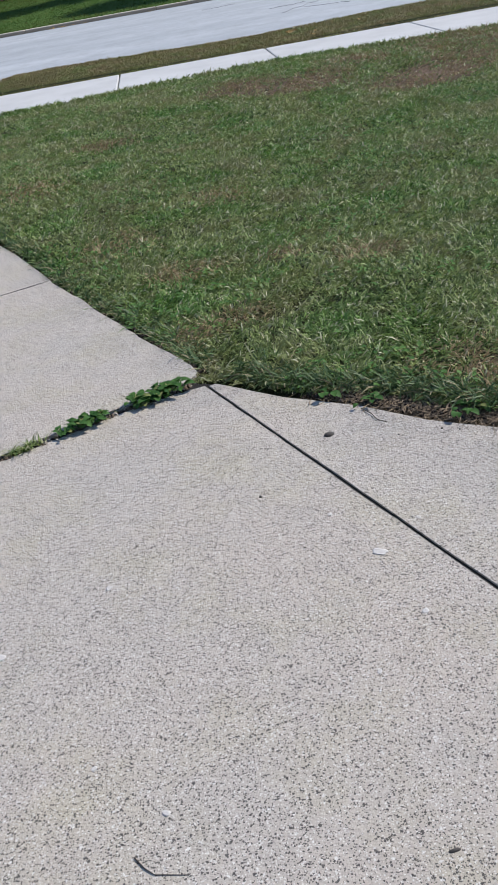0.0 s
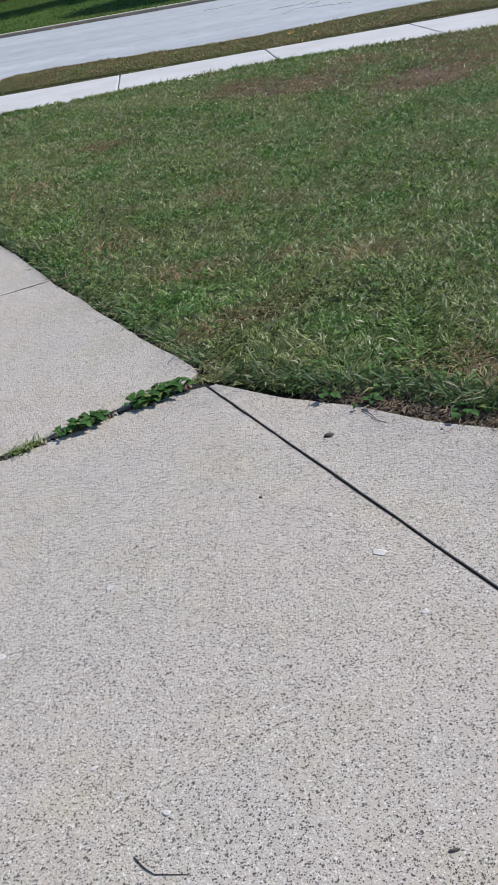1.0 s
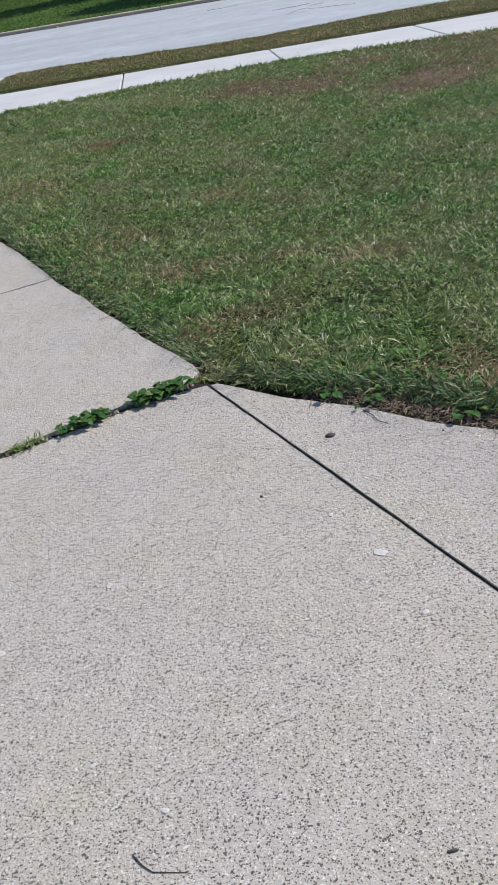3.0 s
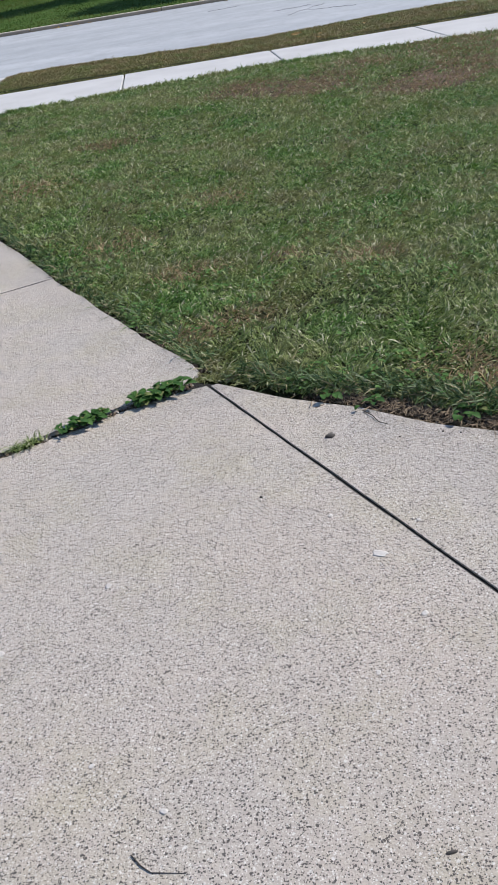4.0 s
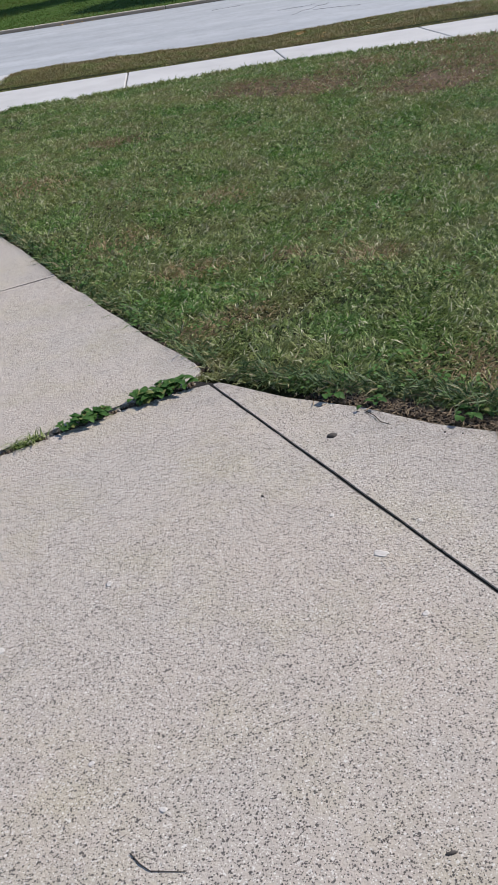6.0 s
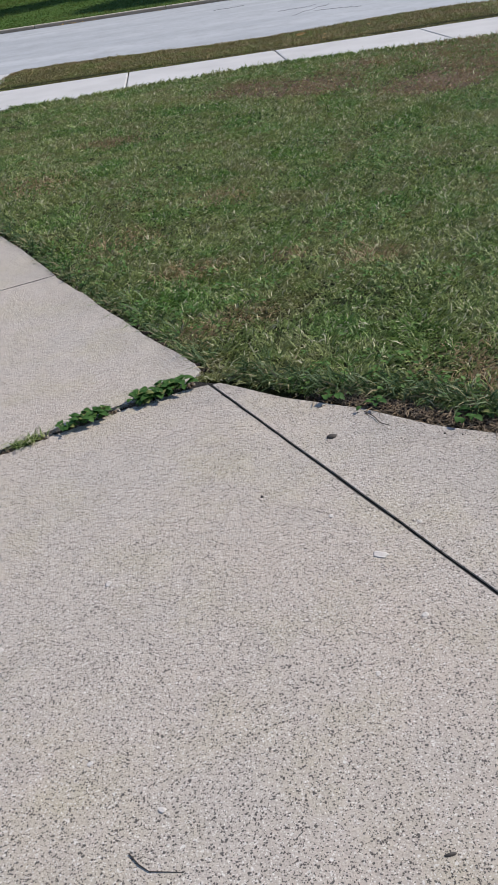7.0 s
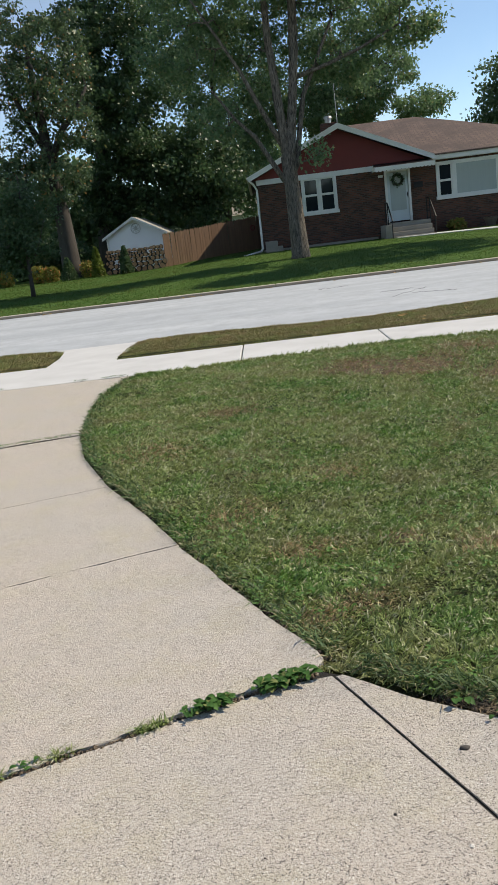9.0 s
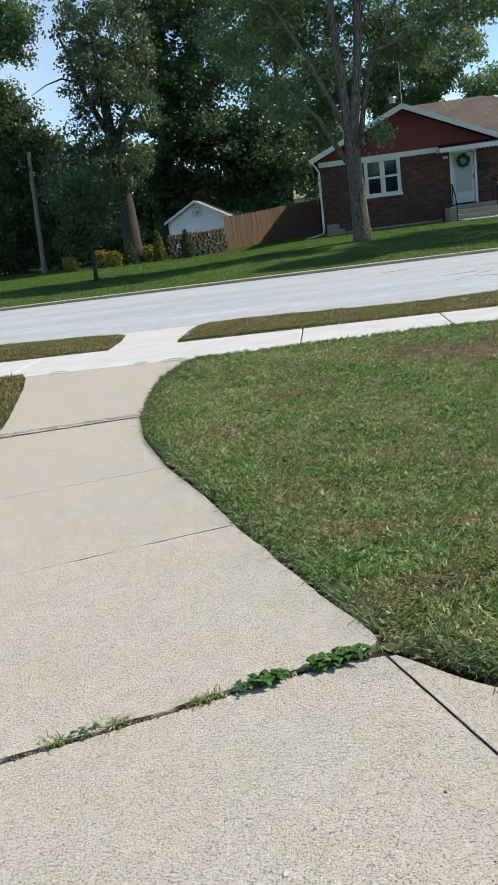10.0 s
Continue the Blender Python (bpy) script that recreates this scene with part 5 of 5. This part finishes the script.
# ---- trees ----
def tree(name, base, spine, limbs, crown, label, leaf, bark, n_clumps, per, size, seed, spread=0.55, twig=0.035, group="", hollow=0.35):
    """A tapered trunk through the spine (x, y, z, r), limbs to given ends, and clumps of leaves.
    crown: ellipsoids (x, y, z, rx, ry, rz, share)."""
    t = thing(name, base, label, "tree", group)
    g = np.random.default_rng(seed)
    bm = bmesh.new()
    sp = [Vector(p[:3]) for p in spine]
    rad = [p[3] for p in spine]
    tube(bm, sp, rad, 12)
    for v in bm.verts:
        v.co += Vector((noise.noise(v.co * 3.0), noise.noise(v.co * 3.0 + Vector((7, 0, 0))), 0)) * 0.09 * min(1, rad[0] * 2)
    part("trunk", bm, bark, t, "furrowed bark", True)
    for pts in limbs:
        bm = bmesh.new()
        tube(bm, [p[:3] for p in pts], [p[3] for p in pts], 8)
        part("limb", bm, bark, t, "", True)
    nodes = []
    for line in [sp[len(sp) // 2 - 1:]] + [[Vector(p[:3]) for p in l] for l in limbs]:
        for p, q in zip(line, line[1:]):
            m = max(1, int((q - p).length / 0.4))
            nodes += [p.lerp(q, (i + 1) / m) for i in range(m)]
    bm = bmesh.new()
    centres = []
    total = sum(c[6] for c in crown)
    for c in crown:
        m = int(n_clumps * c[6] / total)
        d = g.normal(size=(m, 3))
        d /= np.linalg.norm(d, axis=1)[:, None]
        f = (hollow + (1 - hollow) * g.uniform(0, 1, m)) ** 0.6
        wob = 1 + 0.25 * np.sin(d[:, 0] * 4 + c[0]) * np.cos(d[:, 2] * 5 + c[1])
        centres.append(np.array(c[:3]) + d * np.array(c[3:6]) * (f * wob)[:, None])
    centres = np.concatenate(centres)
    grown = np.array([tuple(q) for q in nodes])
    gap = np.array([np.min(np.linalg.norm(grown - q, axis=1)) for q in centres])
    depth = [0] * len(grown)
    for k in np.argsort(gap):
        o = centres[k]
        d = np.linalg.norm(grown - o, axis=1) + 0.5 * np.maximum(0, grown[:, 2] - o[2])
        n0 = int(np.argmin(d))
        s, e = Vector(grown[n0]), Vector(o)
        r = max(0.006, twig * 0.75 ** depth[n0])
        m = s.lerp(e, 0.55) + Vector(g.normal(0, 0.1, 3)) + Vector((0, 0, 0.08 * (e - s).length))
        tube(bm, [s, m, e], [r, r * 0.8, r * 0.6], 4, cap=False)
        grown = np.vstack([grown, o])
        depth.append(depth[n0] + 1)
    tagged(part("twigwork", bm, bark, t), kind="stuff")
    k = len(centres)
    pts = np.repeat(centres, per, axis=0) + np.clip(g.normal(0, 1, (k * per, 3)), -1.7, 1.7) * np.repeat(g.uniform(0.6, 1.3, (k, 1)), per, axis=0) * np.array([spread, spread, spread * 0.62])
    pts = pts[pts[:, 2] > base[2] + 0.35]
    part_data("crown", leaves(name + "_crown", pts - np.array(base), g, size, leaf), t)
    return t


# the street tree before the house
tree("maple_tree", (1.07, 30.0, 0.36),
     [(1.08, 30, 0.15, 0.42), (1.08, 30, 0.5, 0.33), (1.07, 30, 1.0, 0.28), (1.03, 30, 2.6, 0.255), (1.0, 30, 3.7, 0.25), (1.12, 30, 4.3, 0.20), (1.34, 30, 5.6, 0.17), (1.5, 30, 7.0, 0.15), (1.62, 30.1, 8.9, 0.12), (1.7, 30.1, 11.8, 0.06)],
     [[(0.95, 30, 3.6, 0.16), (0.9, 29.95, 4.2, 0.165), (0.86, 29.9, 4.95, 0.155), (0.78, 29.85, 6.2, 0.135), (0.69, 29.8, 7.4, 0.12), (0.7, 29.7, 9.0, 0.10), (0.6, 29.5, 11.4, 0.05)],
      [(0.98, 30, 2.8, 0.09), (0.75, 29.9, 3.05, 0.095), (0.26, 29.7, 3.9, 0.08), (-0.04, 29.6, 4.45, 0.07), (-0.63, 29.4, 5.05, 0.05), (-1.3, 29.2, 6.0, 0.03)],
      [(1.1, 30, 3.2, 0.10), (1.27, 30.05, 3.5, 0.10), (1.44, 30.1, 4.45, 0.09), (1.7, 30.15, 5.66, 0.08), (2.24, 30.2, 6.7, 0.06), (2.9, 30.2, 8.0, 0.04)],
      [(0.93, 30, 3.9, 0.10), (0.55, 29.85, 4.7, 0.09), (0.2, 29.7, 5.4, 0.08), (-0.3, 29.6, 6.5, 0.06), (-0.98, 29.5, 7.7, 0.045), (-1.9, 29.3, 9.2, 0.03)],
      [(1.45, 30.0, 6.2, 0.08), (2.6, 30, 6.5, 0.06), (3.6, 29.9, 6.8, 0.05), (5.0, 29.8, 7.4, 0.03)]],
     [(0.8, 31.4, 10.4, 4.4, 2.6, 2.3, 46), (4.0, 30.6, 8.3, 2.0, 1.8, 0.9, 8), (5.4, 30.4, 7.3, 1.1, 1.2, 0.5, 4), (3.2, 31.0, 6.7, 1.5, 1.0, 0.8, 6), (-1.8, 31.0, 7.6, 1.9, 1.4, 1.3, 11), (0.9, 31.5, 7.2, 2.2, 1.0, 1.0, 8), (-1.1, 30.8, 5.3, 0.7, 0.9, 0.7, 3), (0.7, 28.8, 9.2, 2.6, 1.0, 0.8, 8), (2.0, 29.5, 3.75, 0.3, 0.25, 0.25, 0.7)],
     "tall leafy street tree with a pale furrowed leaning trunk", LEAF_A, BARK, 620, 78, 0.12, 1, 0.25)
# the tall trees on the far side lawn
tree("oak_tree", (-10.1, 44.1, 0.25),
     [(-10.1, 44.12, 0.22, 0.558), (-10.1, 44.12, 1.03, 0.45), (-10.15, 44.12, 3.19, 0.378), (-10.28, 44.12, 5.53, 0.297), (-10.46, 44.12, 8.23, 0.216), (-10.64, 44.12, 12.28, 0.09)],
     [[(-10.1, 44.12, 6.0, 0.2), (-10.75, 44.0, 7.3, 0.17), (-11.2, 43.9, 8.35, 0.14), (-11.55, 43.8, 9.55, 0.10), (-12.1, 43.7, 11.4, 0.05)],
      [(-10.1, 44.12, 6.3, 0.18), (-9.64, 44.0, 7.26, 0.16), (-8.66, 43.9, 8.3, 0.12), (-7.9, 43.8, 9.3, 0.08)],
      [(-11.45, 43.85, 9.2, 0.06), (-12.3, 43.7, 9.5, 0.045), (-13.1, 43.6, 9.3, 0.03), (-13.9, 43.5, 8.9, 0.015)]],
     # last ellipsoid, above the visible crown, is added to cast lawn shade
     [(-10.1, 44.12, 10.6, 2.5, 2.8, 2.6, 40), (-12.2, 43.76, 4.6, 2.0, 2.0, 1.5, 14), (-10.4, 43.76, 5.0, 2.0, 2.0, 1.2, 14), (-8.9, 43.6, 7.6, 1.4, 1.4, 1.3, 9), (-11.3, 43.9, 8.2, 0.9, 1.0, 1.0, 4), (-11.2, 43.8, 6.4, 1.4, 1.3, 0.9, 9), (-10.6, 44.1, 15.0, 4.4, 4.0, 3.0, 15)],
     "large spreading oak with autumn-tinged leaves", LEAF_C, BARK_DARK, 370, 80, 0.155, 2, 0.27)
tree("dark_tree", (-9.3, 50.5, 0.3),
     [(-9.3, 50.5, 0.1, 0.6), (-9.2, 50.5, 3, 0.45), (-8.6, 50.5, 8, 0.33), (-8.0, 50.5, 15, 0.2), (-7.4, 50.2, 22, 0.08)],
     [[(-9.1, 50.5, 4, 0.2), (-7.0, 50, 6.5, 0.12), (-5.6, 49.6, 8.5, 0.06)]],
     # the ellipsoid at z 20.5 is unseen, there only to shade the far lawn
     [(-7.27, 49.77, 11.25, 3.906, 3.348, 5.58, 40), (-6.53, 49.49, 6.14, 2.79, 2.418, 2.79, 20), (-3.36, 49.3, 4.93, 2.79, 2.232, 3.162, 22), (-8.76, 49.86, 4.18, 1.302, 1.302, 2.046, 8), (-6.8, 49.6, 20.5, 5.0, 4.5, 4.5, 26)],
     "tall dense dark green shade tree behind the shed", LEAF_F, BARK_DARK, 900, 95, 0.2, 3, 0.36, hollow=0.1)
tree("backyard_tree", (-2.4, 58.0, 0.4),
     [(-2.4, 58, 0.1, 0.45), (-2.4, 58, 4, 0.35), (-2.2, 58, 13, 0.1)],
     [[(-2.4, 58, 4.5, 0.15), (-0.5, 57.5, 7.5, 0.08)]],
     [(-2.6, 57, 11.5, 4.0, 3.2, 4.5, 15), (-1.0, 56.5, 5.2, 2.6, 2.2, 2.6, 14), (0.5, 57, 9.0, 2.6, 2.4, 2.6, 10)],
     "leafy green backyard tree behind the fence", LEAF_A, BARK_DARK, 430, 80, 0.19, 4, 0.42, hollow=0.15)
tree("rear_tree", (5.0, 56.0, 0.4),
     [(5.0, 56, 0.1, 0.45), (5.1, 56, 5, 0.33), (5.4, 56, 13, 0.1)],
     [[(5.1, 56, 5.5, 0.16), (7.4, 56, 9.0, 0.09), (9.3, 56, 11.5, 0.05)]],
     [(5.4, 56, 8.6, 3.2, 2.6, 2.4, 22), (8.2, 56, 10.2, 2.4, 2.2, 1.6, 6), (10.4, 55.5, 7.9, 1.8, 1.6, 0.8, 4), (6.6, 56, 13.0, 3.6, 3.0, 2.0, 8)],
     "sunlit green tree behind the house roof", LEAF_A, BARK_DARK, 430, 80, 0.18, 5, 0.32)
tree("rear_tree", (19.5, 62.0, 0.4),
     [(19.5, 62, 0.1, 0.45), (19.5, 62, 5, 0.33), (19.4, 62, 11, 0.1)],
     [[(19.5, 62, 4.5, 0.15), (18.0, 62, 7.5, 0.08)]],
     [(19.2, 62, 8.0, 3.4, 3.0, 3.4, 30)],
     "dark rounded tree behind the far end of the house", LEAF_B, BARK_DARK, 260, 65, 0.24, 6, 0.5)
tree("overhanging_tree", (9.6, 27.0, 0.3),
     [(9.6, 27, 0.1, 0.4), (9.6, 27, 4, 0.3), (9.5, 27, 10, 0.12)],
     [[(9.55, 27, 6, 0.12), (8.4, 27, 8.2, 0.06)]],
     # second ellipsoid is unseen, added to throw shade on the house lawn
     [(8.0, 27, 8.7, 1.5, 1.5, 1.2, 20), (12.4, 30.2, 9.4, 3.0, 3.4, 2.0, 44)],
     "street tree whose branch hangs into view, with an unseen crown added for shade", LEAF_A, BARK, 400, 95, 0.12, 7, 0.3)
tree("young_tree", (-8.45, 30.0, 0.18),
     [(-8.45, 30, 0.05, 0.085), (-8.45, 30, 0.9, 0.07), (-8.4, 30, 2.2, 0.05), (-8.3, 30, 4.2, 0.02)],
     [[(-8.45, 30, 1.0, 0.03), (-9.0, 30, 1.8, 0.018), (-9.4, 30, 2.6, 0.01)], [(-8.42, 30, 1.1, 0.03), (-7.9, 29.8, 1.9, 0.018), (-7.6, 29.7, 2.6, 0.01)]],
     [(-8.4, 30, 2.6, 1.05, 1.0, 1.5, 20), (-8.9, 30, 1.7, 0.7, 0.7, 0.5, 5)],
     "slim young tree with a dark leafy crown", LEAF_F, BARK_DARK, 150, 70, 0.10, 8, 0.26, 0.012, hollow=0.1)
tree("boundary_tree", (-19.0, 52.0, 0.3),
     [(-19, 52, 0.1, 0.4), (-19, 52, 4, 0.3), (-19, 52, 10, 0.1)],
     [[(-19, 52, 4, 0.13), (-17.4, 52, 6.5, 0.07)]],
     [(-18.8, 52, 4.8, 3.0, 2.6, 2.8, 30), (-15.4, 51, 4.0, 2.4, 2.0, 2.6, 18), (-18.6, 52, 9.0, 1.9, 2.0, 2.2, 18), (-16.4, 51.5, 7.2, 1.5, 1.5, 1.3, 8)],
     "bushy green boundary tree beyond the side lawn", LEAF_B, BARK_DARK, 480, 80, 0.21, 9, 0.45, hollow=0.1)

# only the right-hand branches are known; trunk and main crown added to shade the lawn
tree("shade_tree", (-21.0, 42.0, 0.2),
     [(-21.0, 42, 0.05, 0.5), (-21.0, 42, 4, 0.38), (-20.7, 42, 9, 0.25), (-20.3, 42, 15, 0.08)],
     [[(-20.8, 42, 6, 0.18), (-19.4, 41.8, 8.6, 0.1), (-17.4, 41.6, 10.2, 0.05)], [(-20.7, 42, 8, 0.14), (-22.3, 42, 11, 0.07)], [(-17.4, 41.6, 10.2, 0.05), (-15.6, 41.8, 11.2, 0.035), (-14.0, 42, 11.8, 0.02)]],
     [(-20.4, 42, 11.5, 3.6, 4.0, 3.6, 40), (-17.4, 41.8, 10.4, 1.4, 1.5, 0.7, 4), (-14.3, 42, 11.6, 1.4, 1.0, 1.6, 12)],
     "broad leafy tree at the lawn's edge, mostly unseen and placed to cast shade", LEAF_A, BARK_DARK, 420, 75, 0.17, 10, 0.33)

# thickets and woods that close the view
rng = np.random.default_rng(33)
n = 90000
x = rng.uniform(-60, 60, n)
y = 66 + rng.uniform(0, 5, n)
top = 6.0 + 2.0 * np.sin(x * 0.31) + 1.3 * np.sin(x * 0.83 + 1) + 0.8 * np.sin(x * 1.9)
top = np.where(x > 9, top * 0.55, top)
z = 0.2 + top * rng.uniform(0, 1, n) ** 1.15
# added solid sheet behind the woods: hides sky gaps, stands in for deep shade
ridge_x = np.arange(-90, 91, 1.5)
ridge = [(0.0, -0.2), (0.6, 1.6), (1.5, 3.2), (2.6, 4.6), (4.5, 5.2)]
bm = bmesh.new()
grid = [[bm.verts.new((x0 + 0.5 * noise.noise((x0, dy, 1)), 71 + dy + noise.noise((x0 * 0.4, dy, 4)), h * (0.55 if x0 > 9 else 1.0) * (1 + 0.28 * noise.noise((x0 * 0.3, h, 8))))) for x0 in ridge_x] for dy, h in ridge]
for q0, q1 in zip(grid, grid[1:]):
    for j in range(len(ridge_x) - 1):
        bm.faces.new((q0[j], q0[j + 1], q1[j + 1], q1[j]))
tagged(part("woods_backing_sheet", bm, LEAF_B), "solid leaf-green sheet added behind the distant trees for their shaded depth", "woods", kind="stuff")
woods = new("woods", leaves("woods", np.c_[x, y, z], rng, 0.55, LEAF_B))
tagged(woods, "dark green band of trees closing the distance", "woods", kind="stuff")
# unseen tree band behind the camera, added for reflections and softer sky fill
n = 22000
x = rng.uniform(-70, 70, n)
y = -30 - rng.uniform(0, 5, n)
z = -0.1 + (8.0 + 2.0 * np.sin(x * 0.29 + 2) + 1.2 * np.sin(x * 0.77)) * rng.uniform(0, 1, n) ** 0.8
rear = new("unseen_rear_woods", leaves("unseen_rear_woods", np.c_[x, y, z], rng, 0.95, LEAF_B))
tagged(rear, "unseen green band of trees added behind for reflections and less sky fill", "woods", kind="stuff")
n = 34000
x = rng.uniform(-28, 0.5, n)
y = 51 + rng.uniform(0, 3, n)
z = 0.2 + (2.2 + 0.5 * np.sin(x * 1.3) + 0.3 * np.sin(x * 3.1)) * rng.uniform(0, 1, n) ** 0.7
hedge = new("thicket", leaves("thicket", np.c_[x, y, z], rng, 0.2, LEAF_B))
tagged(hedge, "dark shaded undergrowth below the trees", "undergrowth", kind="stuff")

for name, x, y, lean, h in (("utility_pole", -15.7, 46.0, 0.3, 6.3), ("utility_pole", 15.4, 55.0, 0.0, 8.3)):
    z = 0.3
    p = thing(name, (x, y, z), "weathered grey wooden utility pole", "utility pole", "utility poles")
    bm = bmesh.new()
    tube(bm, [(x, y, z - 0.1), (x + lean * 0.5, y, z + h * 0.5), (x + lean, y, z + h)], [0.135, 0.12, 0.1], 12)
    part("shaft", bm, POLE_WOOD, p)
    bm = bmesh.new()
    tube(bm, [(x - 0.02 + lean * 0.88, y - 0.15, z + h * 0.86), (x - 0.02 + lean * 0.88, y - 0.15, z + h * 0.9)], 0.03, 8)
    part("fitting", bm, IRON, p)
